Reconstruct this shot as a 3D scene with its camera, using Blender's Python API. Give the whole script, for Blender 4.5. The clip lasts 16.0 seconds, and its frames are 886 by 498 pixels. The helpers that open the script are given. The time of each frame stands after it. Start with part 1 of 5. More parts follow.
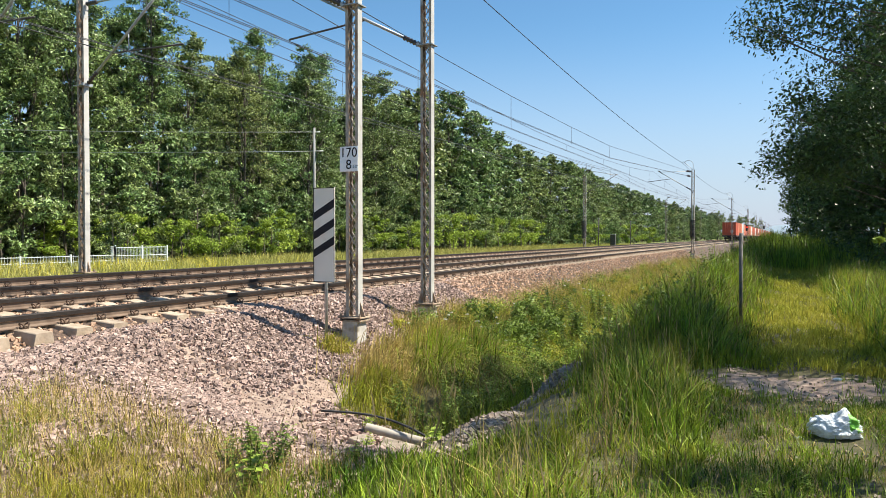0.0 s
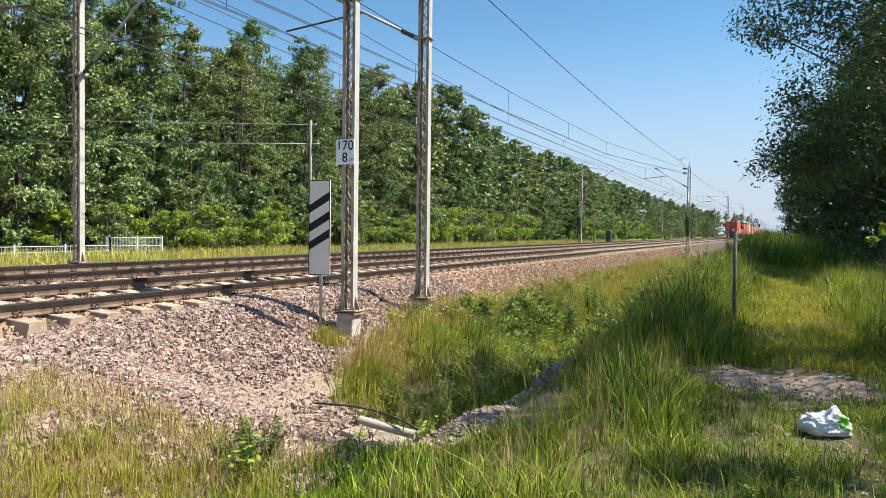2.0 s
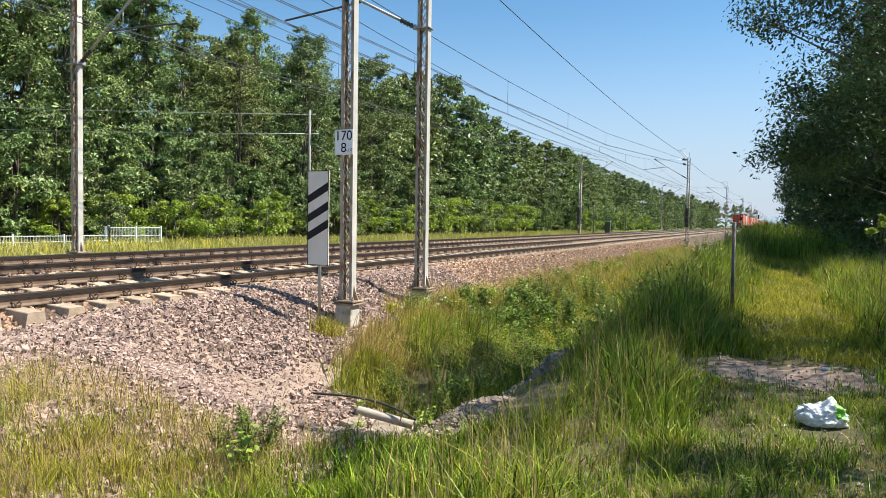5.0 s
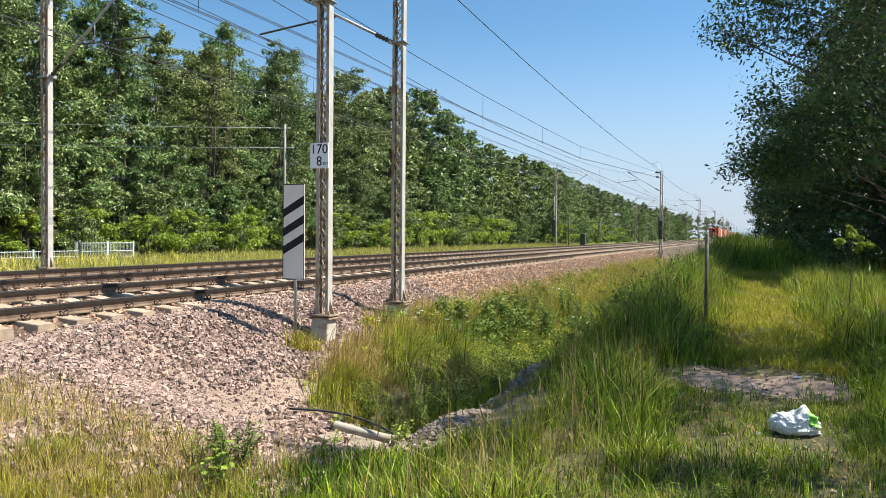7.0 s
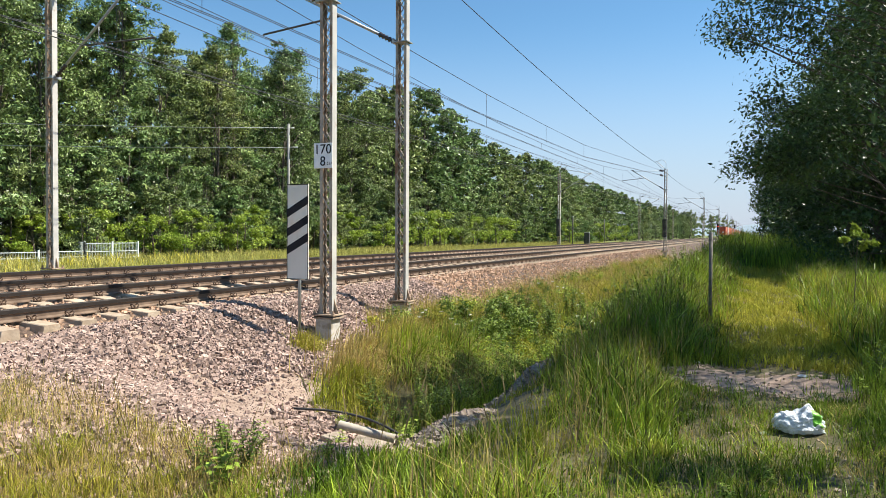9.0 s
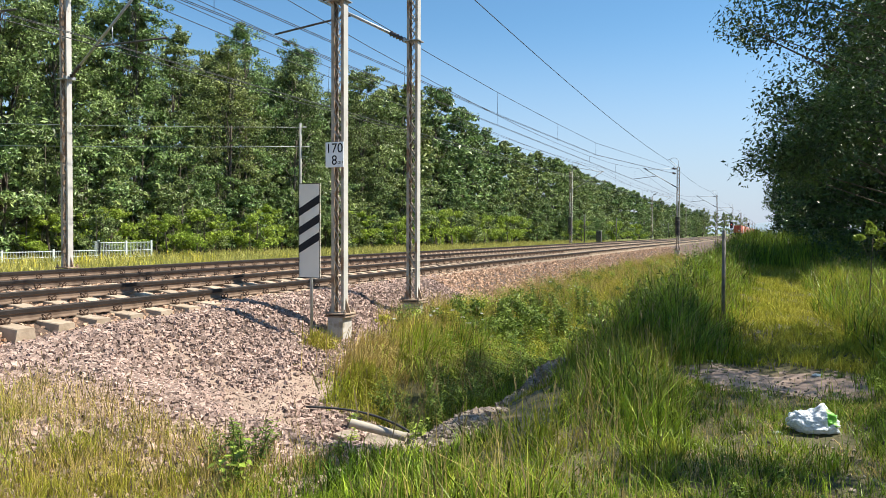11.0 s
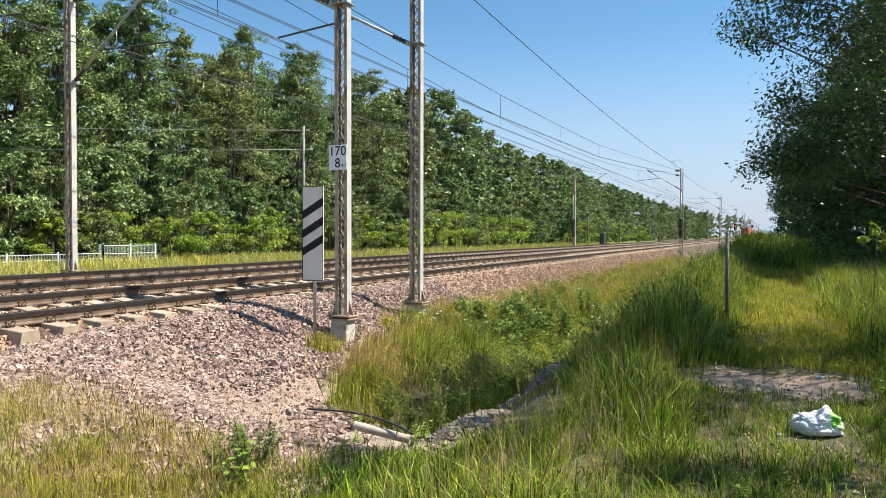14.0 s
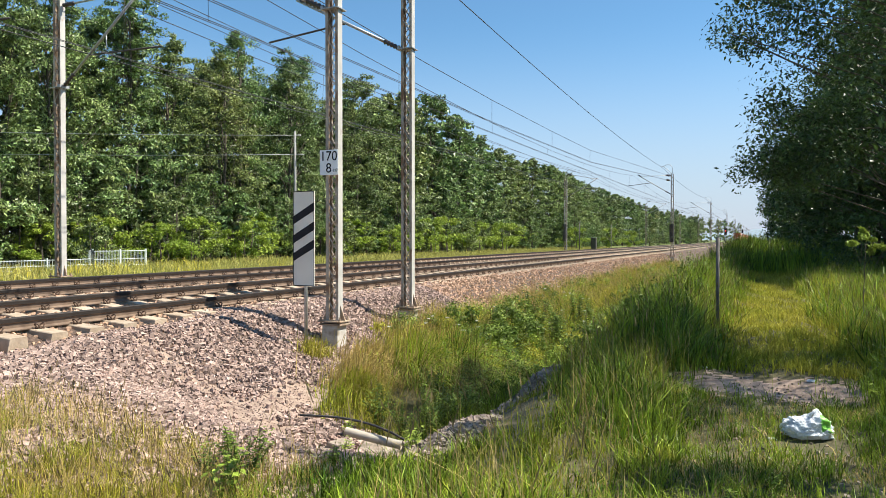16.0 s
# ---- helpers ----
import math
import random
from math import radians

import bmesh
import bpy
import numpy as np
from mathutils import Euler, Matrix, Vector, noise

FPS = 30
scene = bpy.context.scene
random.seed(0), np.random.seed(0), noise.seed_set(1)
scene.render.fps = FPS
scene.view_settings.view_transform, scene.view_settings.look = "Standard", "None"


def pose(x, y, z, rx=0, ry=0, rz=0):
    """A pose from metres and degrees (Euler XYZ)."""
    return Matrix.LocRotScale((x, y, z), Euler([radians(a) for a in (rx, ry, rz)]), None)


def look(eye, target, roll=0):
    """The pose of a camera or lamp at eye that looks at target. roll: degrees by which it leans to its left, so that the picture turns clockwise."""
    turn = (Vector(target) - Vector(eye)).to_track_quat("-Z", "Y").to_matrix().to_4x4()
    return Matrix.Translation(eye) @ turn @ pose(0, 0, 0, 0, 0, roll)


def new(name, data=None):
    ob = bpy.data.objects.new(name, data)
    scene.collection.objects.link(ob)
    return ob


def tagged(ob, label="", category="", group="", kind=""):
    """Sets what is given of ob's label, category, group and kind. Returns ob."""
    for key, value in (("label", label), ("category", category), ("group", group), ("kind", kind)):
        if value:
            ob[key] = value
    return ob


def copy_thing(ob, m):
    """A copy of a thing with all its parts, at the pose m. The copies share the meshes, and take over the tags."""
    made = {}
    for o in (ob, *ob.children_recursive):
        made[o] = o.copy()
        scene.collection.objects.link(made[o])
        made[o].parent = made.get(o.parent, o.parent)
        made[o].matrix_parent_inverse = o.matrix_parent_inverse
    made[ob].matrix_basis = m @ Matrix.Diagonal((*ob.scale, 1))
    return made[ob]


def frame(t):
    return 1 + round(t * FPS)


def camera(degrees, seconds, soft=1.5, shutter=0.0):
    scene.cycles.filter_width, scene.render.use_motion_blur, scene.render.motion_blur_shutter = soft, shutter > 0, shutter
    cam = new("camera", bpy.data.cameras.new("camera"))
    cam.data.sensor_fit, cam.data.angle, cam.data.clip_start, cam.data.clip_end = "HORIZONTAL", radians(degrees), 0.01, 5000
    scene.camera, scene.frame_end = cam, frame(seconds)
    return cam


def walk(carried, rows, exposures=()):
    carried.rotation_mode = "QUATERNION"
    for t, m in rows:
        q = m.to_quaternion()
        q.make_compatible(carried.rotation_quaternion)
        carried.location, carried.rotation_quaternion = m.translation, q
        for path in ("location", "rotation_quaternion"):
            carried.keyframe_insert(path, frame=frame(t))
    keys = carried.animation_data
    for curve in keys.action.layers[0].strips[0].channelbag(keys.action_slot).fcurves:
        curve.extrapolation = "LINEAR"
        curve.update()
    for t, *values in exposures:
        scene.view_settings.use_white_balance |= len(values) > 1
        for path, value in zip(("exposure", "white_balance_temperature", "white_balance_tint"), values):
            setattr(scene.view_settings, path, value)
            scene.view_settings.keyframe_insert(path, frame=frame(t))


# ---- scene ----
cam = camera(63.8, 16.0, soft=0.7)
PATH = [
    (0, (0.009, -0.046, 1.599), (-0.857, 1.756, 1.563), -0.0),
    (0.5, (0.008, -0.041, 1.593), (-0.855, 1.763, 1.558), 0.2),
    (1, (0.011, -0.043, 1.597), (-0.846, 1.763, 1.559), 0.3),
    (1.5, (0.013, -0.045, 1.594), (-0.842, 1.762, 1.551), 0.6),
    (2, (0.021, -0.049, 1.597), (-0.834, 1.758, 1.545), 0.7),
    (2.5, (0.026, -0.048, 1.596), (-0.829, 1.759, 1.534), 0.7),
    (3, (0.016, -0.046, 1.598), (-0.84, 1.76, 1.527), 0.9),
    (3.5, (0.012, -0.046, 1.593), (-0.849, 1.757, 1.515), 1.0),
    (4, (0.017, -0.041, 1.599), (-0.849, 1.76, 1.51), 1.0),
    (6.5, (0.031, -0.043, 1.596), (-0.777, 1.786, 1.548), 0.5),
    (7, (0.026, -0.043, 1.592), (-0.767, 1.793, 1.552), 0.5),
    (7.5, (0.03, -0.055, 1.598), (-0.75, 1.787, 1.565), 0.4),
    (8, (0.032, -0.052, 1.598), (-0.749, 1.789, 1.562), 0.4),
    (8.5, (0.03, -0.046, 1.598), (-0.762, 1.79, 1.557), 0.3),
    (9, (0.034, -0.052, 1.601), (-0.769, 1.779, 1.558), 0.3),
    (11.5, (0.037, -0.051, 1.6), (-0.799, 1.765, 1.551), 0.2),
    (12, (0.044, -0.051, 1.601), (-0.795, 1.764, 1.549), 0.2),
    (12.5, (0.043, -0.047, 1.599), (-0.801, 1.765, 1.549), 0.1),
    (13, (0.046, -0.053, 1.601), (-0.797, 1.76, 1.553), 0.1),
    (13.5, (0.047, -0.054, 1.601), (-0.796, 1.759, 1.557), 0.1),
    (14, (0.044, -0.061, 1.601), (-0.797, 1.753, 1.561), 0.1),
    (14.5, (0.048, -0.055, 1.601), (-0.789, 1.761, 1.569), 0.0),
    (15, (0.05, -0.054, 1.602), (-0.782, 1.765, 1.574), -0.0),
    (15.5, (0.043, -0.05, 1.606), (-0.782, 1.771, 1.579), 0.0),
    (16, (0.046, -0.048, 1.6), (-0.774, 1.775, 1.574), 0.0),
]
walk(cam, [(t, look(eye, target, roll)) for t, eye, target, roll in PATH])

# ---- light ----
SUN_AZ, SUN_EL = radians(65.0), radians(54.0)
world = bpy.data.worlds.new("sky")
scene.world = world
world.use_nodes = True
wn = world.node_tree
sky = wn.nodes.new("ShaderNodeTexSky")
sky.sky_type, sky.sun_disc = "NISHITA", False
sky.sun_elevation, sky.sun_rotation = SUN_EL, SUN_AZ
sky.air_density, sky.dust_density, sky.ozone_density, sky.altitude = 1.0, 0.05, 2.4, 600
wn.nodes["Background"].inputs["Strength"].default_value = 0.077
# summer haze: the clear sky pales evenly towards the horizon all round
tint = wn.nodes.new("ShaderNodeMix")
tint.data_type, tint.blend_type = "RGBA", "MULTIPLY"
tint.inputs["Factor"].default_value, tint.inputs["B"].default_value = 1.0, (0.78, 1.07, 1.13, 1)
wn.links.new(sky.outputs[0], tint.inputs["A"])
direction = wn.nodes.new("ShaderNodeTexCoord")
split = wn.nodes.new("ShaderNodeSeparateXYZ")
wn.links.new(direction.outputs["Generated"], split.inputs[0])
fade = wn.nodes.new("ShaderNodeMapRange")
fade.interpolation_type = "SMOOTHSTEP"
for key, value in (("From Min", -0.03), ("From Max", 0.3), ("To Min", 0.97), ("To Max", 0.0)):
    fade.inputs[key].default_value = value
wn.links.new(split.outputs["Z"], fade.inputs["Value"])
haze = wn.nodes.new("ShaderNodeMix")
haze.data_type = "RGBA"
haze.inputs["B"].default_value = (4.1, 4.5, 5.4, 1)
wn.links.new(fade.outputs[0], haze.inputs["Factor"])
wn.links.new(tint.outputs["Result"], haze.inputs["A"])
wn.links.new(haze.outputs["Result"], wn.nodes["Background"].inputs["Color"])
sun = new("sun", bpy.data.lights.new("sun", "SUN"))
sun.data.energy, sun.data.angle, sun.data.color = 5.0, radians(0.53), (1.0, 0.935, 0.81)
sun.matrix_world = look((60 * math.sin(SUN_AZ), 60 * math.cos(SUN_AZ), 60 * math.tan(SUN_EL)), (0, 0, 0))
scene.view_settings.exposure = 0.93
rng = np.random.default_rng(7)

# ---- materials ----


def mat(name, c1, c2, scale=8.0, rough=0.8, bump=0.2, metal=0.0, island=0.0, transl=0.0, spots=None, spot_scale=1.5, spot_at=0.55, bump_scale=None, objrand=0.0, hue=0.0, gloss=0.12):
    """A procedural surface: two colours mixed by noise, an optional stain colour, fine relief, variation per piece."""
    m = bpy.data.materials.new(name)
    m.use_nodes = True
    t = m.node_tree
    N, L = t.nodes, t.links
    b = N["Principled BSDF"]
    geo = N.new("ShaderNodeNewGeometry")
    co = N.new("ShaderNodeTexCoord")
    n1 = N.new("ShaderNodeTexNoise")
    n1.inputs["Scale"].default_value, n1.inputs["Detail"].default_value = scale, 6
    L.new(geo.outputs["Position"], n1.inputs["Vector"])
    mix = N.new("ShaderNodeMix")
    mix.data_type = "RGBA"
    mix.inputs["A"].default_value, mix.inputs["B"].default_value = (*c1, 1), (*c2, 1)
    fac = n1.outputs["Fac"]
    ramp = N.new("ShaderNodeMapRange")
    ramp.inputs["From Min"].default_value, ramp.inputs["From Max"].default_value = 0.32, 0.68
    L.new(fac, ramp.inputs["Value"])
    L.new(ramp.outputs[0], mix.inputs["Factor"])
    col = mix.outputs["Result"]
    if spots:
        n2 = N.new("ShaderNodeTexNoise")
        n2.inputs["Scale"].default_value, n2.inputs["Detail"].default_value = spot_scale, 5
        L.new(geo.outputs["Position"], n2.inputs["Vector"])
        r2 = N.new("ShaderNodeMapRange")
        r2.inputs["From Min"].default_value, r2.inputs["From Max"].default_value = spot_at, spot_at + 0.12
        L.new(n2.outputs["Fac"], r2.inputs["Value"])
        m2 = N.new("ShaderNodeMix")
        m2.data_type = "RGBA"
        m2.inputs["B"].default_value = (*spots, 1)
        L.new(r2.outputs[0], m2.inputs["Factor"])
        L.new(col, m2.inputs["A"])
        col = m2.outputs["Result"]
    if island or objrand or hue:
        hsv = N.new("ShaderNodeHueSaturation")
        mr = N.new("ShaderNodeMapRange")
        a = island or objrand
        mr.inputs["To Min"].default_value, mr.inputs["To Max"].default_value = 1 - a, 1 + a
        if island:
            L.new(geo.outputs["Random Per Island"], mr.inputs["Value"])
        else:
            info = N.new("ShaderNodeObjectInfo")
            L.new(info.outputs["Random"], mr.inputs["Value"])
        L.new(mr.outputs[0], hsv.inputs["Value"])
        if hue:
            inf = N.new("ShaderNodeObjectInfo")
            mh = N.new("ShaderNodeMapRange")
            mh.inputs["To Min"].default_value, mh.inputs["To Max"].default_value = 0.5 - hue, 0.5 + hue
            L.new(inf.outputs["Random"], mh.inputs["Value"])
            L.new(mh.outputs[0], hsv.inputs["Hue"])
        L.new(col, hsv.inputs["Color"])
        col = hsv.outputs["Color"]
    L.new(col, b.inputs["Base Color"])
    b.inputs["Roughness"].default_value, b.inputs["Metallic"].default_value = rough, metal
    if transl:
        b.inputs["Specular IOR Level"].default_value = gloss
    if transl:
        tr = N.new("ShaderNodeBsdfTranslucent")
        L.new(col, tr.inputs["Color"])
        ms = N.new("ShaderNodeMixShader")
        ms.inputs[0].default_value = transl
        L.new(b.outputs[0], ms.inputs[1])
        L.new(tr.outputs[0], ms.inputs[2])
        L.new(ms.outputs[0], N["Material Output"].inputs["Surface"])
    if bump:
        bn = N.new("ShaderNodeBump")
        bn.inputs["Strength"].default_value, bn.inputs["Distance"].default_value = bump, 0.02
        n3 = N.new("ShaderNodeTexNoise")
        n3.inputs["Scale"].default_value, n3.inputs["Detail"].default_value = bump_scale or scale * 4, 5
        L.new(geo.outputs["Position"], n3.inputs["Vector"])
        L.new(n3.outputs["Fac"], bn.inputs["Height"])
        L.new(bn.outputs[0], b.inputs["Normal"])
    return m


# bed colour is darkened to paint the shade in gaps between stones
M_ballast = mat("ballast bed with gap shade", (0.04, 0.027, 0.02), (0.15, 0.098, 0.072), 16, 0.95, 1.0, spots=(0.24, 0.165, 0.125), spot_scale=0.9, spot_at=0.66, bump_scale=22)
M_stone = mat("crushed stone", (0.21, 0.145, 0.118), (0.43, 0.315, 0.265), 9, 0.9, 0.4, island=0.45)
M_stone_rust = mat("rust-dusted crushed stone", (0.29, 0.175, 0.11), (0.54, 0.365, 0.25), 9, 0.9, 0.4, island=0.4)
M_sand = mat("sandy soil", (0.24, 0.17, 0.128), (0.37, 0.28, 0.222), 5, 0.95, 1.0, spots=(0.2, 0.14, 0.105), spot_scale=6, spot_at=0.58)
M_soil = mat("soil and litter", (0.045, 0.045, 0.018), (0.11, 0.095, 0.04), 6, 0.95, 0.9, spots=(0.19, 0.14, 0.085), spot_scale=2.4, spot_at=0.56)
M_meadow = mat("meadow ground", (0.10, 0.13, 0.03), (0.17, 0.19, 0.05), 1.3, 0.95, 0.8, spots=(0.22, 0.2, 0.06), spot_scale=0.3)
M_grass = mat("green grass", (0.065, 0.135, 0.01), (0.29, 0.37, 0.032), 1.6, 0.45, 0.0, island=0.85, transl=0.25, spots=(0.36, 0.36, 0.05), spot_scale=2.6, spot_at=0.59, gloss=0.3)
M_grass_dry = mat("dry grass", (0.41, 0.305, 0.09), (0.56, 0.44, 0.185), 1.5, 0.6, 0.0, island=0.35, transl=0.3)
M_grass_mid = mat("yellow-green grass", (0.25, 0.29, 0.025), (0.46, 0.41, 0.07), 0.9, 0.55, 0.0, island=0.45, transl=0.35)
M_meadow_grass = mat("rough meadow grass", (0.27, 0.28, 0.06), (0.5, 0.44, 0.15), 0.7, 0.6, 0.0, island=0.5, transl=0.3)
M_seed = mat("grass seed heads", (0.24, 0.18, 0.08), (0.36, 0.28, 0.14), 3, 0.8, 0.0, island=0.3, transl=0.2)
M_weed = mat("weed leaves", (0.08, 0.14, 0.02), (0.2, 0.265, 0.048), 2, 0.45, 0.0, island=0.55, transl=0.28, gloss=0.25)
M_leaf_a = mat("oak leaves", (0.1, 0.155, 0.05), (0.235, 0.305, 0.105), 0.25, 0.38, 0.0, island=0.8, transl=0.16, hue=0.02, gloss=0.4)
M_leaf_b = mat("birch leaves", (0.12, 0.18, 0.055), (0.265, 0.335, 0.115), 0.3, 0.38, 0.0, island=0.8, transl=0.18, hue=0.025, gloss=0.4)
M_leaf_c = mat("light shrub leaves", (0.20, 0.29, 0.038), (0.35, 0.43, 0.07), 0.4, 0.45, 0.0, island=0.5, transl=0.3, gloss=0.25)
# darker than the forest leaves: the backlit shade is put into the colour
M_leaf_r = mat("tree leaves with shade in the colour", (0.04, 0.075, 0.02), (0.09, 0.15, 0.04), 0.8, 0.38, 0.0, island=0.6, transl=0.22, gloss=0.35)
M_bark = mat("bark", (0.07, 0.055, 0.04), (0.15, 0.125, 0.1), 6, 0.9, 0.8)
M_railside = mat("rusty rail web", (0.12, 0.08, 0.055), (0.22, 0.155, 0.11), 5, 0.7, 0.2)
M_railtop = mat("rail head", (0.012, 0.008, 0.006), (0.022, 0.015, 0.012), 9, 0.7, 0.1)
M_sleeper = mat("concrete sleeper", (0.34, 0.26, 0.18), (0.46, 0.37, 0.28), 5, 0.9, 0.4, objrand=0.12, spots=(0.3, 0.23, 0.17), spot_scale=4, spot_at=0.6)
M_clip = mat("rusty rail clip", (0.05, 0.035, 0.025), (0.12, 0.07, 0.045), 30, 0.8, 0.2)
M_paint = mat("weathered grey mast paint", (0.42, 0.405, 0.375), (0.54, 0.52, 0.48), 2.5, 0.6, 0.15, spots=(0.32, 0.2, 0.12), spot_scale=3.5, spot_at=0.66)
M_rust = mat("rusted mast lattice", (0.22, 0.14, 0.09), (0.42, 0.33, 0.24), 6, 0.85, 0.3)
M_conc = mat("concrete footing", (0.40, 0.37, 0.33), (0.52, 0.49, 0.44), 7, 0.9, 0.5, spots=(0.3, 0.26, 0.2), spot_scale=5)
M_galv = mat("galvanised steel", (0.33, 0.34, 0.34), (0.45, 0.46, 0.46), 8, 0.5, 0.1, metal=0.5)
M_darkmetal = mat("dark weathered metal", (0.05, 0.05, 0.05), (0.10, 0.09, 0.08), 10, 0.6, 0.2, metal=0.3)
M_insul = mat("dark glazed insulator", (0.03, 0.025, 0.026), (0.06, 0.045, 0.045), 10, 0.3, 0.0)
M_wire = mat("tarnished copper wire", (0.02, 0.022, 0.024), (0.035, 0.038, 0.04), 10, 0.7, 0.0)
M_wire_light = mat("aluminium wire", (0.35, 0.37, 0.36), (0.45, 0.47, 0.46), 10, 0.5, 0.0, metal=0.5)
M_white = mat("white sign face", (0.74, 0.70, 0.60), (0.80, 0.765, 0.67), 2, 0.6, 0.05, spots=(0.66, 0.58, 0.44), spot_scale=1.6, spot_at=0.58)
M_boardwhite = mat("white board face", (0.84, 0.84, 0.84), (0.88, 0.88, 0.88), 3, 0.5, 0.0)
M_black = mat("black sign paint", (0.008, 0.008, 0.01), (0.016, 0.016, 0.02), 6, 0.85, 0.0)
M_fence = mat("pale painted fence steel", (0.55, 0.6, 0.57), (0.66, 0.7, 0.68), 4, 0.5, 0.0)
M_bag = mat("thin white plastic", (0.70, 0.75, 0.80), (0.82, 0.86, 0.90), 9, 0.3, 0.8, transl=0.2, bump_scale=60)
M_bag_green = mat("green print on plastic", (0.12, 0.42, 0.04), (0.25, 0.55, 0.08), 14, 0.35, 0.3)
M_pipe = mat("pale plastic pipe", (0.40, 0.35, 0.28), (0.52, 0.47, 0.39), 6, 0.5, 0.2, spots=(0.4, 0.33, 0.24), spot_scale=5)
M_cable = mat("black rubber cable", (0.02, 0.02, 0.02), (0.04, 0.04, 0.04), 10, 0.6, 0.0)
M_red = mat("rust-red container paint", (0.45, 0.075, 0.035), (0.55, 0.11, 0.05), 0.6, 0.6, 0.1, spots=(0.35, 0.09, 0.05))
M_orange = mat("orange-red container paint", (0.55, 0.16, 0.08), (0.62, 0.22, 0.12), 0.6, 0.6, 0.1)
M_cream = mat("pale container paint", (0.58, 0.52, 0.48), (0.68, 0.62, 0.58), 0.6, 0.6, 0.1)
M_frame = mat("dark wagon frame", (0.035, 0.03, 0.03), (0.07, 0.055, 0.05), 4, 0.8, 0.1)
# pale blue woods colour carries the haze of distance
M_far = mat("distant woods hazed by colour", (0.2, 0.26, 0.3), (0.25, 0.32, 0.36), 0.02, 1.0, 0.0)
M_yellow = mat("yellow wildflowers", (0.55, 0.45, 0.02), (0.65, 0.55, 0.04), 2, 0.6, 0.0, island=0.2)
M_flower_white = mat("white umbel flowers", (0.7, 0.72, 0.65), (0.8, 0.8, 0.75), 2, 0.6, 0.0)

# ---- mesh helpers ----


def empty(name, m=None):
    e = new(name)
    e.empty_display_size = 0.1
    if m is not None:
        e.matrix_basis = m
    return e


def mesh_from(name, verts, faces, material, smooth=False):
    me = bpy.data.meshes.new(name)
    me.from_pydata([tuple(v) for v in verts], [], [tuple(f) for f in faces])
    me.materials.append(material)
    if smooth:
        me.polygons.foreach_set("use_smooth", [True] * len(me.polygons))
    me.update()
    return me


def fast_mesh(name, verts, tris, material, smooth=False):
    """A large triangle mesh from numpy arrays."""
    me = bpy.data.meshes.new(name)
    nv, nt = len(verts), len(tris)
    me.vertices.add(nv)
    me.vertices.foreach_set("co", np.ascontiguousarray(verts, dtype=np.float32).ravel())
    me.loops.add(nt * 3)
    me.loops.foreach_set("vertex_index", np.ascontiguousarray(tris, dtype=np.int32).ravel())
    me.polygons.add(nt)
    me.polygons.foreach_set("loop_start", np.arange(0, nt * 3, 3, dtype=np.int32))
    me.polygons.foreach_set("use_smooth", np.full(nt, smooth))
    me.materials.append(material)
    me.update(calc_edges=True)
    me.validate()
    return me


def part(name, bm, material, parent, label="", smooth=False):
    """Links a bmesh as one mesh object under a thing or part."""
    me = bpy.data.meshes.new(name)
    bm.to_mesh(me)
    bm.free()
    me.materials.append(material)
    if smooth:
        me.polygons.foreach_set("use_smooth", [True] * len(me.polygons))
    ob = new(name, me)
    if parent is not None:
        ob.parent = parent
    if label:
        tagged(ob, label)
    return ob


def box(bm, x0, x1, y0, y1, z0, z1, bevel=0.0):
    r = bmesh.ops.create_cube(bm, size=1.0)
    for v in r["verts"]:
        v.co = Vector(((x0 + x1) / 2 + v.co.x * (x1 - x0), (y0 + y1) / 2 + v.co.y * (y1 - y0), (z0 + z1) / 2 + v.co.z * (z1 - z0)))
    if bevel:
        edges = list({e for v in r["verts"] for e in v.link_edges})
        bmesh.ops.bevel(bm, geom=edges, offset=bevel, segments=2, affect="EDGES", profile=0.5)
    return bm


def tube(bm, pts, r, seg=6, caps=True):
    """A round bar along a line of points; r: one radius or one for each point."""
    pts = [Vector(p) for p in pts]
    rs = r if isinstance(r, (list, tuple)) else [r] * len(pts)
    rings = []
    for i, p in enumerate(pts):
        d = (pts[min(i + 1, len(pts) - 1)] - pts[max(i - 1, 0)]).normalized()
        u = d.cross(Vector((0, 0, 1)) if abs(d.z) < 0.9 else Vector((1, 0, 0))).normalized()
        w = d.cross(u)
        rings.append([bm.verts.new(p + rs[i] * (math.cos(a) * u + math.sin(a) * w)) for a in [2 * math.pi * k / seg for k in range(seg)]])
    for a, b in zip(rings, rings[1:]):
        for k in range(seg):
            bm.faces.new((a[k], a[(k + 1) % seg], b[(k + 1) % seg], b[k]))
    if caps:
        bm.faces.new(rings[0][::-1])
        bm.faces.new(rings[-1])
    return bm


def bar(name, pts, r, material, parent, label="", seg=6):
    return part(name, tube(bmesh.new(), pts, r, seg), material, parent, label, smooth=seg > 4)


def sheds(bm, a, b, r0, r1, n):
    """An insulator: a row of ribs along a line from a to b."""
    a, b = Vector(a), Vector(b)
    pts, rs = [], []
    for i in range(n * 2 + 1):
        pts.append(a.lerp(b, i / (n * 2)))
        rs.append(r1 if i % 2 else r0)
    return tube(bm, pts, rs, 8)


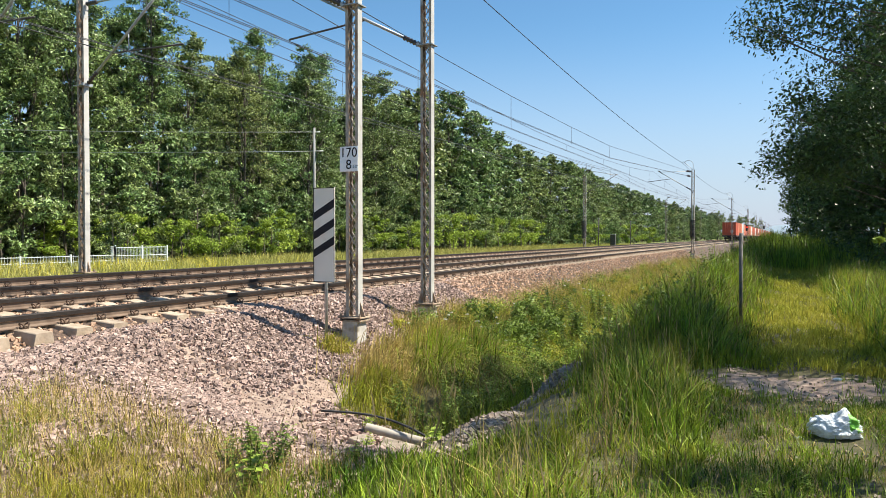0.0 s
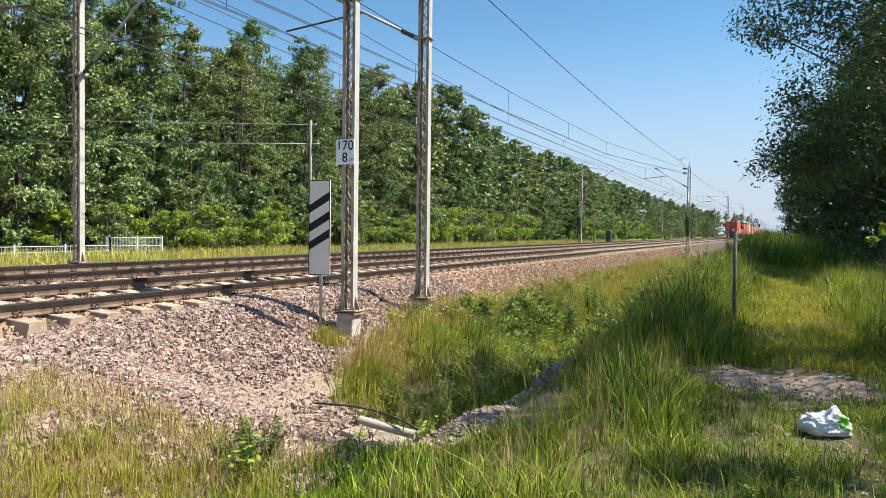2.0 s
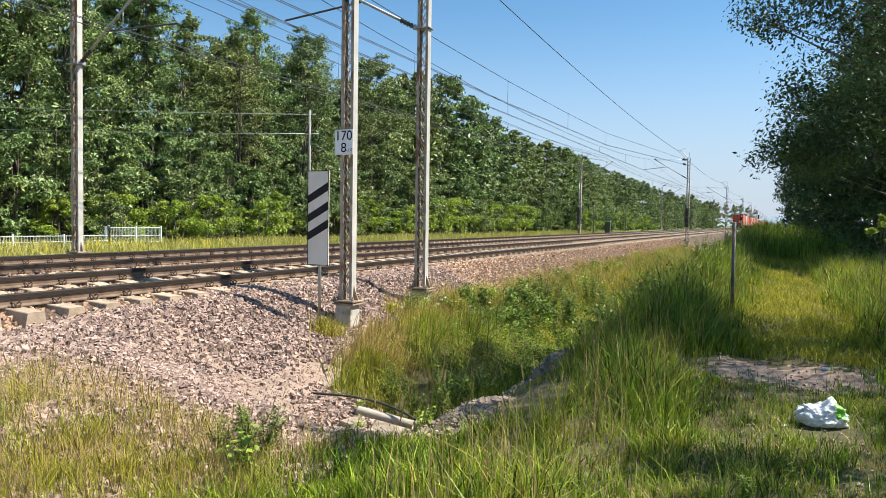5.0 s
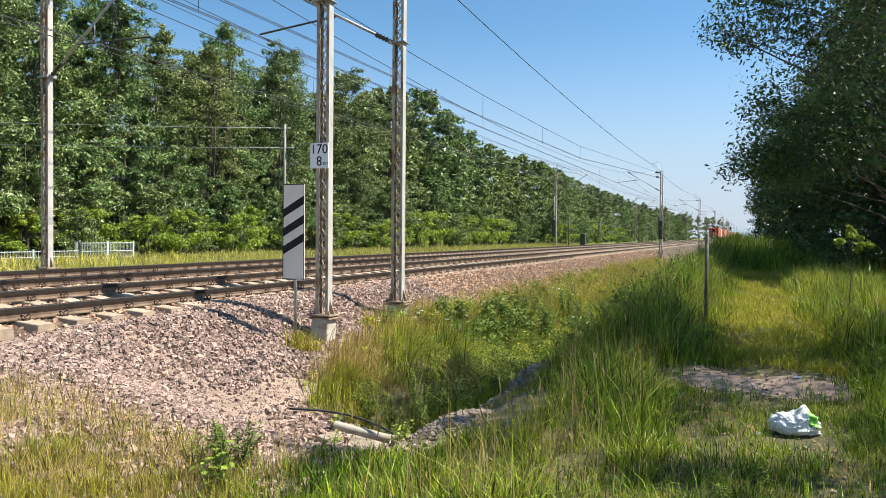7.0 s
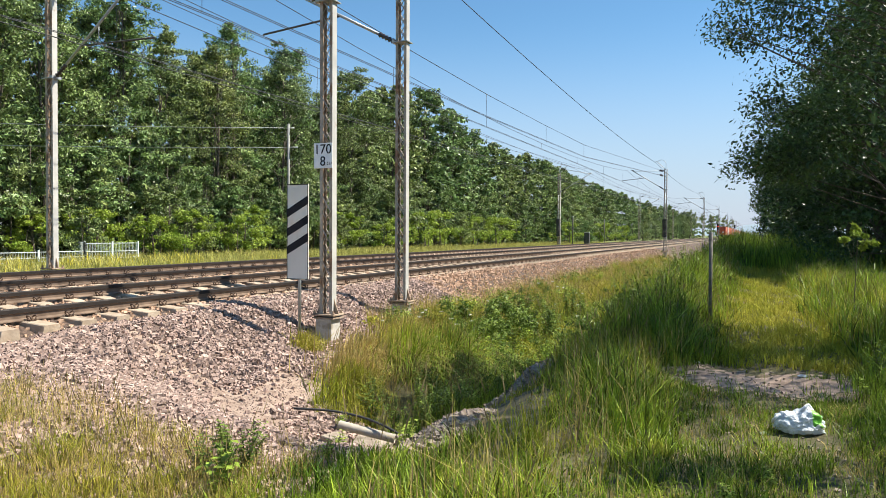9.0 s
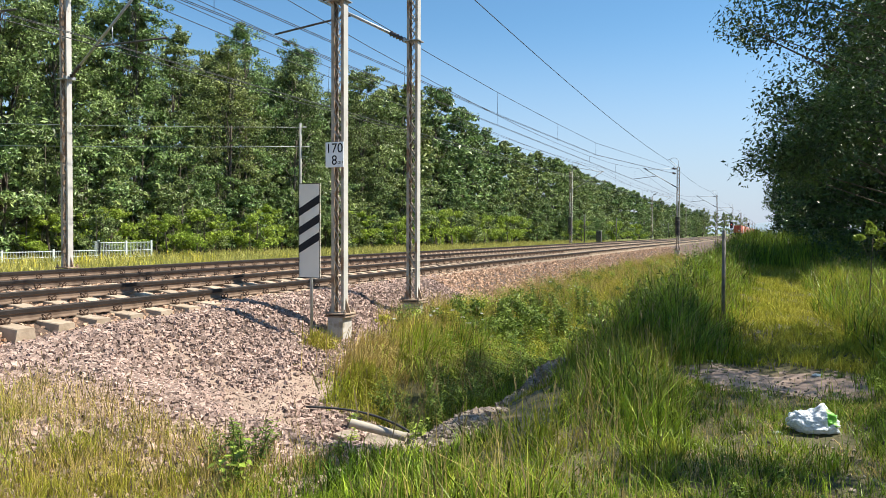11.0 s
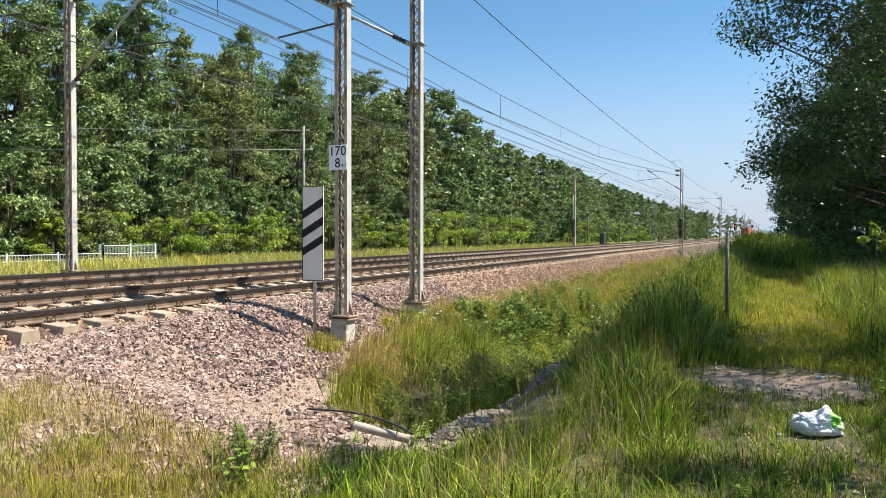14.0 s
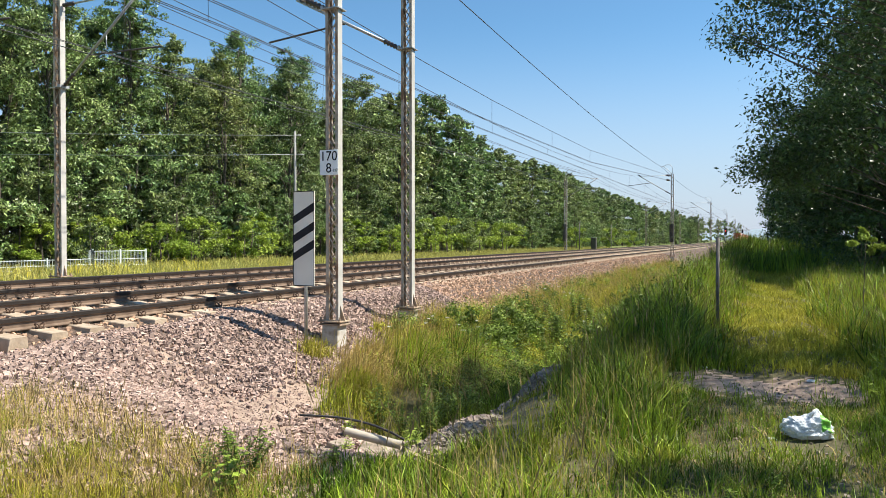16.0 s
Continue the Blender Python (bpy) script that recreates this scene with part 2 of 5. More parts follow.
# ---- the ground ----
PX = [-3000, -60, -34, -30, -18.5, -17.0, -16.3, -15.4, -13.2, -12.2, -11.4, -9.3, -8.85, -8.35, -7.2, -6.0, -5.0, -4.4, -3.8, -3.0, -2.2, -1.4, 0, 2, 4, 60, 3000]
PZ = [0.4, 0.3, 0.12, 0.08, 0.08, 0.14, 0.40, 0.47, 0.44, 0.38, 0.42, 0.335, 0.30, 0.20, -0.38, -0.65, -0.95, -1.1, -1.05, -0.62, -0.2, 0.0, 0.0, 0.02, 0.12, 0.3, 0.3]
QX = [-3000, -60, -34, -30, -18.5, -17.0, -16.3, -15.4, -13.2, -12.2, -11.4, -9.3, -8.85, -8.35, -7.2, -6.0, -5.0, -4.0, -3.2, -2.5, -1.8, 0, 2, 4, 60, 3000]
QZ = [0.4, 0.3, 0.12, 0.08, 0.08, 0.14, 0.40, 0.47, 0.44, 0.38, 0.40, 0.29, 0.19, 0.10, -0.02, -0.17, -0.34, -0.52, -0.5, -0.25, -0.04, 0.0, 0.02, 0.12, 0.3, 0.3]


def smooth_step(v, a, b):
    t = np.clip((v - a) / (b - a), 0, 1)
    return t * t * (3 - 2 * t)


def ground_z(x, y):
    x, y = np.asarray(x, float), np.asarray(y, float)
    k = smooth_step(y, 5.6, 7.3)
    z = np.interp(x, QX, QZ) * (1 - k) + np.interp(x, PX, PZ) * k
    rough = 0.05 * np.sin(x * 1.7 + 1.3 * np.sin(y * 0.9)) * np.sin(y * 1.3 + x * 0.6) + 0.02 * np.sin(x * 5.1 + y * 3.3)
    soft = smooth_step(x, -8.6, -7.6) + (1 - smooth_step(x, -19.0, -17.4))
    z = z + rough * np.clip(soft, 0, 1)
    berm = np.exp(-((x + 1.5) / 0.8) ** 2) * smooth_step(y, 8, 16) * 0.28
    rise = smooth_step(x, -3.2, -0.8) * smooth_step(y, 14, 60) * 0.75
    dip = -0.06 * np.exp(-((x + 8.8) / 0.3) ** 2) * (1 - smooth_step(y, 8.5, 10.5))
    return z + berm + rise + dip


def grid_axis(parts):
    out = []
    for a, b, n in parts:
        out += list(np.linspace(a, b, n, endpoint=False))
    return np.array(out + [parts[-1][1]])


gx = grid_axis([(-3000, -300, 8), (-300, -60, 8), (-60, -20, 20), (-20, -9, 50), (-9, 3, 110), (3, 20, 20), (20, 300, 10), (300, 3000, 8)])
gy = grid_axis([(-3000, -200, 8), (-200, -10, 10), (-10, 1, 16), (1, 16, 130), (16, 60, 110), (60, 200, 50), (200, 900, 20), (900, 3000, 6)])
GX, GY = np.meshgrid(gx, gy)
GZ = ground_z(GX, GY)
nx, ny = len(gx), len(gy)
gv = np.stack([GX.ravel(), GY.ravel(), GZ.ravel()], 1)
ii = (np.arange(ny - 1)[:, None] * nx + np.arange(nx - 1)[None, :]).ravel()
gt = np.concatenate([np.stack([ii, ii + 1, ii + nx + 1], 1), np.stack([ii, ii + nx + 1, ii + nx], 1)])
ground_me = fast_mesh("ground", gv, gt, M_meadow, True)
for m in (M_ballast, M_soil, M_sand):
    ground_me.materials.append(m)
ctr = gv[gt].mean(1)
cx, cy = ctr[:, 0], ctr[:, 1]
wob = 0.35 * np.sin(cy * 1.1) + 0.2 * np.sin(cy * 3.7 + cx * 2)
idx = np.zeros(len(gt), np.int32)
idx[cx > -17] = 2
low = np.where(cy < 6.8, -3.2, np.where(cy < 8.4, -4.7, -6.2)) + 0.5 * wob
idx[(cx < low) & (cx > -16.8)] = 1


def seg_dist(x, y, a, b):
    a, b = np.array(a), np.array(b)
    d = b - a
    t = np.clip(((x - a[0]) * d[0] + (y - a[1]) * d[1]) / (d @ d), 0, 1)
    return np.hypot(x - a[0] - t * d[0], y - a[1] - t * d[1])


TRACE = [(-8.2, 7.5), (-7.4, 7.7), (-6.5, 7.5), (-5.7, 7.05), (-5.1, 7.0)]
TRACE_SIDE = [(-6.0, 7.3), (-6.15, 8.0), (-6.3, 8.7)]


def trace_dist(x, y):
    return np.minimum.reduce([seg_dist(x, y, a, b) for line in (TRACE, TRACE_SIDE) for a, b in zip(line, line[1:])])


idx[(trace_dist(cx, cy) < 0.2 + 0.08 * wob + 0.3 * np.exp(-((cx + 5.8) / 0.6) ** 2)) | ((np.hypot((cx - 0.2) / 1.15, (cy - 8.5) / 0.62) < 0.95 + 0.3 * wob + 0.35 * rng.uniform(-1, 1, len(cx))))] = 3
ground_me.polygons.foreach_set("material_index", idx)
ground = tagged(new("ground", ground_me), "grassy ground with a ditch, ballast bank and sandy trail", "ground", kind="structure")

# distant wooded rise; its blue colour stands in for haze
bm = bmesh.new()
prev = None
for i in range(61):
    x = -900 + i * 40
    h = 22 + 7 * math.sin(i * 0.9) + 4 * math.sin(i * 2.3)
    a, b = bm.verts.new((x, 1900, -1)), bm.verts.new((x, 1990, h))
    c = bm.verts.new((x, 2200, h * 0.8))
    if prev:
        bm.faces.new((prev[0], a, b, prev[1]))
        bm.faces.new((prev[1], b, c, prev[2]))
    prev = (a, b, c)
tagged(part("backdrop", bm, M_far, None, smooth=True), "wooded hills on the horizon, haze painted as a blue colour", "hills", kind="structure")

# ---- tracks ----
SLEEPER = 0.6


def make_track(xc, z_near, z_far, y0, phase, spacing, label, y_parts):
    """Two rails on concrete sleepers; the rail nearer to the ditch lies lower."""
    cant = math.atan2(z_far - z_near, 1.5)
    tr = tagged(empty("railway_track", pose(xc, 0, (z_near + z_far) / 2, 0, math.degrees(cant), 0)), label, "railway track", kind="structure")
    prof = [(-0.07, 0), (0.07, 0), (0.07, 0.012), (0.012, 0.03), (0.012, 0.095), (0.036, 0.11), (0.036, 0.163), (0.028, 0.172), (-0.028, 0.172), (-0.036, 0.163), (-0.036, 0.11), (-0.012, 0.095), (-0.012, 0.03), (-0.07, 0.012)]
    for xr in (0.75, -0.75):
        bm = bmesh.new()
        rings = [[bm.verts.new((xr + px, y, pz + 0.004)) for px, pz in prof] for y in (-40, 5, 20, 60, 1200)]
        for a, b in zip(rings, rings[1:]):
            for k in range(len(prof)):
                f = bm.faces.new((a[k], a[(k + 1) % len(prof)], b[(k + 1) % len(prof)], b[k]))
                f.material_index = 1 if k in (5, 6, 7, 8, 9, 10) else 0
        ob = part("rail", bm, M_railside, tr)
        ob.data.materials.append(M_railtop)
    # one sleeper: tapered concrete block
    bm = bmesh.new()
    secs = [(-1.27, 0.12), (-1.25, 0.125), (-0.5, 0.125), (-0.3, 0.105), (0.3, 0.105), (0.5, 0.125), (1.25, 0.125), (1.27, 0.12)]
    rings = []
    for x, w in secs:
        top = 0.0 if abs(x) > 0.4 else -0.03
        rings.append([bm.verts.new(p) for p in ((x, -w - 0.03, -0.2), (x, w + 0.03, -0.2), (x, w, top - 0.012), (x, w - 0.012, top), (x, -w + 0.012, top), (x, -w, top - 0.012))])
    for a, b in zip(rings, rings[1:]):
        for k in range(6):
            bm.faces.new((a[k], b[k], b[(k + 1) % 6], a[(k + 1) % 6]))
    bm.faces.new(rings[0])
    bm.faces.new(rings[-1][::-1])
    bmesh.ops.recalc_face_normals(bm, faces=bm.faces)
    sme = bpy.data.meshes.new("sleeper")
    bm.to_mesh(sme)
    bm.free()
    sme.materials.append(M_sleeper)
    # one fastening: two spring loops
    bm = bmesh.new()
    for s in (-0.045, 0.045):
        pts = [(0.02 + 0.055 * math.cos(a), s + 0.035 * math.sin(a) * (1 if s > 0 else -1), 0.05 + 0.05 * math.sin(a)) for a in np.linspace(-0.6, 3.6, 8)]
        tube(bm, [(p[0] * 0.75, p[1] * 0.75, p[2] * 0.75) for p in pts], 0.011, 5)
    box(bm, -0.02, 0.05, -0.05, 0.05, -0.01, 0.02)
    cme = bpy.data.meshes.new("rail_clip")
    bm.to_mesh(cme)
    bm.free()
    cme.materials.append(M_clip)
    n = 0
    y = y0 + phase
    far_v, far_f = [], []
    tmpl = np.array([v.co[:] for v in sme.vertices])
    tf = [tuple(p.vertices) for p in sme.polygons]
    while y < 260:
        if y < y_parts:
            s = new("sleeper", sme)
            s.parent, s.location = tr, (0, y, 0)
            for xr in (0.75, -0.75):
                for side in (1, -1):
                    if side < 0 and y > 12:
                        continue
                    c = new("rail_clip", cme)
                    c.parent, c.location = tr, (xr + side * 0.085, y, 0.004)
                    c.rotation_euler = (0, 0, 0 if side > 0 else math.pi)
        else:
            o = len(far_v)
            far_v += [tuple(p) for p in tmpl + (0, y, 0)]
            far_f += [tuple(i + o for i in f) for f in tf]
            for xr in (0.75, -0.75):
                o = len(far_v)
                x = xr + 0.1
                far_v += [(x - 0.03, y - 0.07, 0), (x + 0.04, y - 0.07, 0), (x + 0.04, y + 0.07, 0), (x - 0.03, y + 0.07, 0), (x, y - 0.06, 0.09), (x, y + 0.06, 0.09)]
                far_f += [(o, o + 1, o + 4), (o + 1, o + 2, o + 5, o + 4), (o + 2, o + 3, o + 5), (o + 3, o, o + 4, o + 5)]
        y += spacing
        n += 1
    ob = new("distant_sleepers", mesh_from("distant_sleepers", far_v, far_f, M_sleeper))
    ob.parent = tr
    tagged(ob, kind="stuff")
    return tr


X1, X2 = -10.05, -14.05
make_track(X1, 0.36, 0.46, 3.0, 0.12, 0.6, "rusty rails on pale concrete sleepers in pinkish ballast", 40)
make_track(X2, 0.46, 0.54, 3.0, 0.3, 0.56, "second pair of rusty rails on concrete sleepers in ballast", 30)

# ---- crushed stone ----


def stones(name, xs, ys, size, lift, label, material=M_stone):
    n = len(xs)
    cube = np.array([(-1, -1, -1), (1, -1, -1), (1, 1, -1), (-1, 1, -1), (-1, -1, 1), (1, -1, 1), (1, 1, 1), (-1, 1, 1)], float)
    tri = np.array([(0, 2, 1), (0, 3, 2), (4, 5, 6), (4, 6, 7), (0, 1, 5), (0, 5, 4), (1, 2, 6), (1, 6, 5), (2, 3, 7), (2, 7, 6), (3, 0, 4), (3, 4, 7)])
    v = cube[None] * rng.uniform(0.35, 1.0, (n, 8, 3))
    v = v * (rng.uniform(0.6, 1.3, (n, 1, 3)) * np.asarray(size).reshape(-1, 1, 1))
    a, b = rng.uniform(0, 6.28, n), rng.uniform(-0.7, 0.7, n)
    ca, sa, cb, sb = np.cos(a), np.sin(a), np.cos(b), np.sin(b)
    x, y, z = v[..., 0].copy(), v[..., 1].copy(), v[..., 2].copy()
    y, z = y * cb[:, None] - z * sb[:, None], y * sb[:, None] + z * cb[:, None]
    x, y = x * ca[:, None] - y * sa[:, None], x * sa[:, None] + y * ca[:, None]
    z0 = ground_z(xs, ys) + lift
    v = np.stack([x + xs[:, None], y + ys[:, None], z + z0[:, None]], -1).reshape(-1, 3)
    t = (tri[None] + 8 * np.arange(n)[:, None, None]).reshape(-1, 3)
    return tagged(new(name, fast_mesh(name, v, t, material)), label, "stones", kind="stuff")


def scatter(n, x0, x1, y0, y1, near=True):
    x = rng.uniform(x0, x1, n)
    u = rng.uniform(0, 1, n)
    y = y0 + (y1 - y0) * (u ** 1.6 if near else u)
    return x, y


sx, sy = scatter(56000, -9.0, -3.2, 3.0, 19)
keep = ~((sx < -8.78) & (sy < 9.0)) & (trace_dist(sx, sy) > (0.3 * np.exp(-((sx + 5.8) / 0.6) ** 2)) + 0.34 * rng.uniform(0, 1, len(sx)) ** 2 - 0.3 * (rng.uniform(0, 1, len(sx)) < 0.06)) & ~((sy > 8.3) & (sx > -6.2 + 0.3 * np.sin(sy))) & ~((sy > 6.9) & (sx > -4.6)) & ~((sy < 4.6) & (sx > -5.6) & (rng.uniform(0, 1, len(sx)) < 0.7))
stones("ballast_stones", sx[keep], sy[keep], rng.uniform(0.017, 0.042, keep.sum()), 0.016, "pinkish grey crushed ballast stones on the bank")
sx, sy = scatter(19000, -16.4, -8.6, 3, 26)
stones("ballast_stones", sx, sy, rng.uniform(0.025, 0.045, len(sx)), 0.0, "rust-brown crushed ballast between the rails", M_stone_rust)
sx, sy = scatter(9000, -8.9, -6.4, 18, 70)
stones("ballast_stones", sx, sy, rng.uniform(0.03, 0.05, len(sx)), 0.01, "rust-brown crushed ballast along the track", M_stone_rust)
sx, sy = rng.uniform(-8.3, -5.0, 4000), rng.uniform(6.5, 9.0, 4000)
keep = trace_dist(sx, sy) < 0.5 * rng.uniform(0, 1, 4000) ** 0.5
stones("fine_gravel", sx[keep], sy[keep], rng.uniform(0.005, 0.014, keep.sum()), 0.004, "fine pinkish gravel on the sandy washout")

# ---- masts and overhead line ----


def lace_mesh(r):
    bm = tube(bmesh.new(), [(-0.1, 0, 0), (0.1, 0, 0.3)], r, 4)
    me = bpy.data.meshes.new("lacing_bar")
    bm.to_mesh(me)
    bm.free()
    me.materials.append(M_lace)
    return me


M_lace = mat("worn lacing paint", (0.34, 0.30, 0.25), (0.52, 0.48, 0.42), 5, 0.7, 0.2, spots=(0.25, 0.14, 0.08), spot_scale=4, spot_at=0.55)
M_lip = mat("rust-stained mast paint", (0.32, 0.26, 0.20), (0.48, 0.43, 0.36), 3, 0.75, 0.2, spots=(0.24, 0.14, 0.08), spot_scale=2, spot_at=0.5)
LACE, LACE_THIN = lace_mesh(0.012), lace_mesh(0.009)


def make_mast(x, y, z0, top, foot_depth, detail=True, weights=False, horn=1):
    """A lattice mast of two channels with lacing bars, on a bolted plate and a concrete footing."""
    m = tagged(empty("catenary_mast", pose(x, y, z0)), "tall pale grey lattice steel mast with rust on a concrete footing", "mast", "masts beside the track")
    h = top - z0
    w, d = 0.135, 0.075
    for s in (-1, 1):
        bm = bmesh.new()
        t, lip = 0.012, 0.06
        prof = [(w, -d), (w, d), (w - lip, d), (w - lip, d - t), (w - t, d - t), (w - t, -d + t), (w - lip, -d + t), (w - lip, -d)]
        rings = [[bm.verts.new((s * px, py, z)) for px, py in prof] for z in (0.02, h * 0.5, h)]
        for a, b in zip(rings, rings[1:]):
            for k in range(8):
                f = bm.faces.new((a[k], a[(k + 1) % 8], b[(k + 1) % 8], b[k]))
                # inner faces: rust, its brown also standing in for shade inside the channel
                f.material_index = 0 if k == 0 else (2 if k in (3, 4, 5) else 1)
        bm.faces.new(rings[-1])
        bmesh.ops.recalc_face_normals(bm, faces=bm.faces)
        ch = part("channel", bm, M_paint, m, "pale grey painted steel channel with rusty lips")
        ch.data.materials.append(M_lip)
        ch.data.materials.append(M_rust)
    for s in (-1, 1):
        k, zz, step = 0, 0.12, (0.3 if detail else 0.5)
        yy = s * (d - 0.006)
        allbars = bmesh.new()
        while zz + step < h - 0.05:
            flip = 1 if k % 2 else -1
            if detail:
                for q, me in ((flip, LACE), (-flip, LACE_THIN)):
                    o = new("lacing_bar", me)
                    o.parent, o.location, o.rotation_euler = m, (0, yy - (0 if q == flip else s * 0.014), zz), (0, 0, 0 if q > 0 else math.pi)
            else:
                tube(allbars, [(-flip * (w - 0.03), yy, zz), (flip * (w - 0.03), yy, zz + step)], 0.011, 4)
            zz += step
            k += 1
        if detail:
            allbars.free()
        else:
            tagged(part("lacing", allbars, M_rust, m, "rust-brown lacing bars"), kind="stuff")
    bm = box(bmesh.new(), -0.24, 0.24, -0.19, 0.19, 0.0, 0.03, 0.006)
    box(bm, -0.23, 0.23, -0.18, 0.18, -0.05, -0.025)
    part("base_plate", bm, M_rust, m, "rusty bolted base plate")
    for sx in (-1, 1):
        for sy in (-1, 1):
            if detail:
                bm = tube(bmesh.new(), [(sx * 0.2, sy * 0.14, -0.06), (sx * 0.2, sy * 0.14, 0.10)], 0.016, 6)
                tube(bm, [(sx * 0.2, sy * 0.14, 0.03), (sx * 0.2, sy * 0.14, 0.06)], 0.03, 6)
                part("bolt", bm, M_rust, m)
        bm = bmesh.new()
        vs = [bm.verts.new(p) for p in ((sx * w, -0.01, 0.03), (sx * 0.24, -0.01, 0.03), (sx * w, -0.01, 0.3), (sx * w, 0.01, 0.03), (sx * 0.24, 0.01, 0.03), (sx * w, 0.01, 0.3))]
        for f in ((0, 1, 2), (5, 4, 3), (0, 3, 4, 1), (1, 4, 5, 2), (2, 5, 3, 0)):
            bm.faces.new([vs[i] for i in f])
        part("gusset", bm, M_rust, m)
    part("footing", box(bmesh.new(), -0.17, 0.17, -0.16, 0.16, -foot_depth, -0.05, 0.02), M_conc, m, "weathered concrete footing block")
    if horn:
        pts = [(0, 0, h - 0.05), (-0.15 * horn, 0, h + 0.1), (-0.5 * horn, 0, h + 0.45), (-0.8 * horn, 0, h + 0.72), (-0.95 * horn, 0, h + 0.6)]
        bar("horn_bracket", pts, 0.025, M_galv, m)
        pts = [(0.0, 0, h - 0.02)] + [(-0.4 * horn + 0.42 * horn * math.cos(a), 0, h + 0.4 + 0.42 * math.sin(a)) for a in np.linspace(-0.2, 2.4, 7)]
        bar("horn_hoop", pts, 0.018, M_galv, m)
    if weights:
        for i in range(16):
            zz = 1.25 + i * 0.1
            part("tension_weight", tube(bmesh.new(), [(0, -0.32, zz), (0, -0.32, zz + 0.085)], 0.21, 10), M_darkmetal, m, "dark round tension weight")
        bar("weight_rod", [(0, -0.32, 0.9), (0, -0.32, h - 2.0)], 0.02, M_galv, m)
        bar("pulley_bracket", [(0, 0, h - 2.0), (0, -0.34, h - 2.0)], 0.04, M_darkmetal, m)
    return m


def make_cantilever(x, y, z_strut, z_tie, x_top, z_top, x_arm, z_arm, z_arm0, label="steel cantilever with dark insulators on the mast"):
    """The hinged bracket that carries the wires: an inclined strut, a tie and a steady arm."""
    c = tagged(empty("cantilever", pose(x, y, 0)), label, "cantilever", "brackets of the overhead line")
    s = 1 if x_top > x else -1
    a, b = Vector((s * 0.16, 0, z_strut)), Vector((x_top - x, 0, z_top))
    u = (b - a).normalized()
    bm = box(bmesh.new(), min(s * 0.14, s * 0.2), max(s * 0.14, s * 0.2), -0.14, 0.14, z_strut - 0.04, z_strut + 0.04)
    box(bm, -0.18, 0.18, -0.15, 0.15, z_strut - 0.03, z_strut - 0.01)
    part("mast_clamp", bm, M_galv, c)
    part("insulator", sheds(bmesh.new(), a + u * 0.05, a + u * 0.5, 0.032, 0.066, 5), M_insul, c, "dark ribbed insulator", True)
    bar("strut", [a + u * 0.5, b + u * 0.2], 0.034, M_galv, c, seg=8)
    t0, t1 = Vector((s * 0.16, 0, z_tie)), b
    w = (t1 - t0).normalized()
    part("insulator", sheds(bmesh.new(), t0, t0 + w * 0.42, 0.03, 0.062, 5), M_insul, c, "dark ribbed insulator", True)
    bar("tie", [t0 + w * 0.42, t1], 0.025, M_galv, c)
    k = (z_arm0 - a.z) / (b.z - a.z)
    q = a.lerp(b, k)
    bar("steady_arm", [q, (x_arm - x, 0, z_arm)], 0.024, M_darkmetal, c)
    bar("arm_hanger", [q.lerp(b, 0.35), q.lerp(Vector((x_arm - x, 0, z_arm)), 0.25)], 0.012, M_galv, c)
    bm = tube(bmesh.new(), [b + Vector((0, -0.08, 0.06)), b + Vector((0, 0.08, 0.06))], 0.06, 6)
    part("wire_clamp", bm, M_darkmetal, c)
    return c


XM, XL = -7.2, -16.9
near_y = [11.15, 14.15] + [64.9 + 50.6 * i for i in range(9)]
left_y = [10.0, 12.97] + [65.7 + 50.6 * i for i in range(9)]
TOP = 7.35
for i, y in enumerate(near_y):
    make_mast(XM, y, 0.08 if i < 2 else 0.15, 8.6 if i < 2 else TOP, 0.62, i < 3, i == 2, 1)
    make_cantilever(XM, y, 5.86 if i < 2 else 5.6, 7.7 if i < 2 else 7.2, X1 + 0.05, 7.25, -11.0 if i != 0 else -9.4, 6.42, 6.62)
for i, y in enumerate(left_y):
    make_mast(XL, y, 0.62 if i < 2 else 0.2, 8.6 if i < 2 else TOP, 0.7, i < 3, i == 2, -1)
    make_cantilever(XL, y, 5.62, 7.75, X2 + 0.05, 7.75 if i < 2 else 7.2, X2 + 0.75 if i else X2 - 0.5, 6.3, 6.35)


def wire(name, pts, r, label, material=M_wire):
    ob = part(name, tube(bmesh.new(), pts, r, 5), material, None, label, True)
    return tagged(ob, label, "wire", "wires of the overhead line")


def span(x0, z0, ys, sag, steps=8, x1=None, z_start=None):
    """Points of a wire hung from support to support."""
    pts = []
    for i, (a, b) in enumerate(zip(ys, ys[1:])):
        for k in range(steps):
            u = k / steps
            xx = x0 if x1 is None else x0 + (x1 - x0) * (0.5 - 0.5 * math.cos(math.pi * (i + u)))
            zz = z0 if z_start is None or i > 1 else (z_start + (z0 - z_start) * u if i == 1 else z_start)
            pts.append((xx, a + (b - a) * u, zz - 4 * sag * u * (1 - u)))
    pts.append((x0, ys[-1], z0))
    return pts


def z_on(pts, y):
    for a, b in zip(pts, pts[1:]):
        if a[1] <= y <= b[1]:
            u = (y - a[1]) / (b[1] - a[1])
            return tuple(a[k] + (b[k] - a[k]) * u for k in range(3))
    return pts[-1]


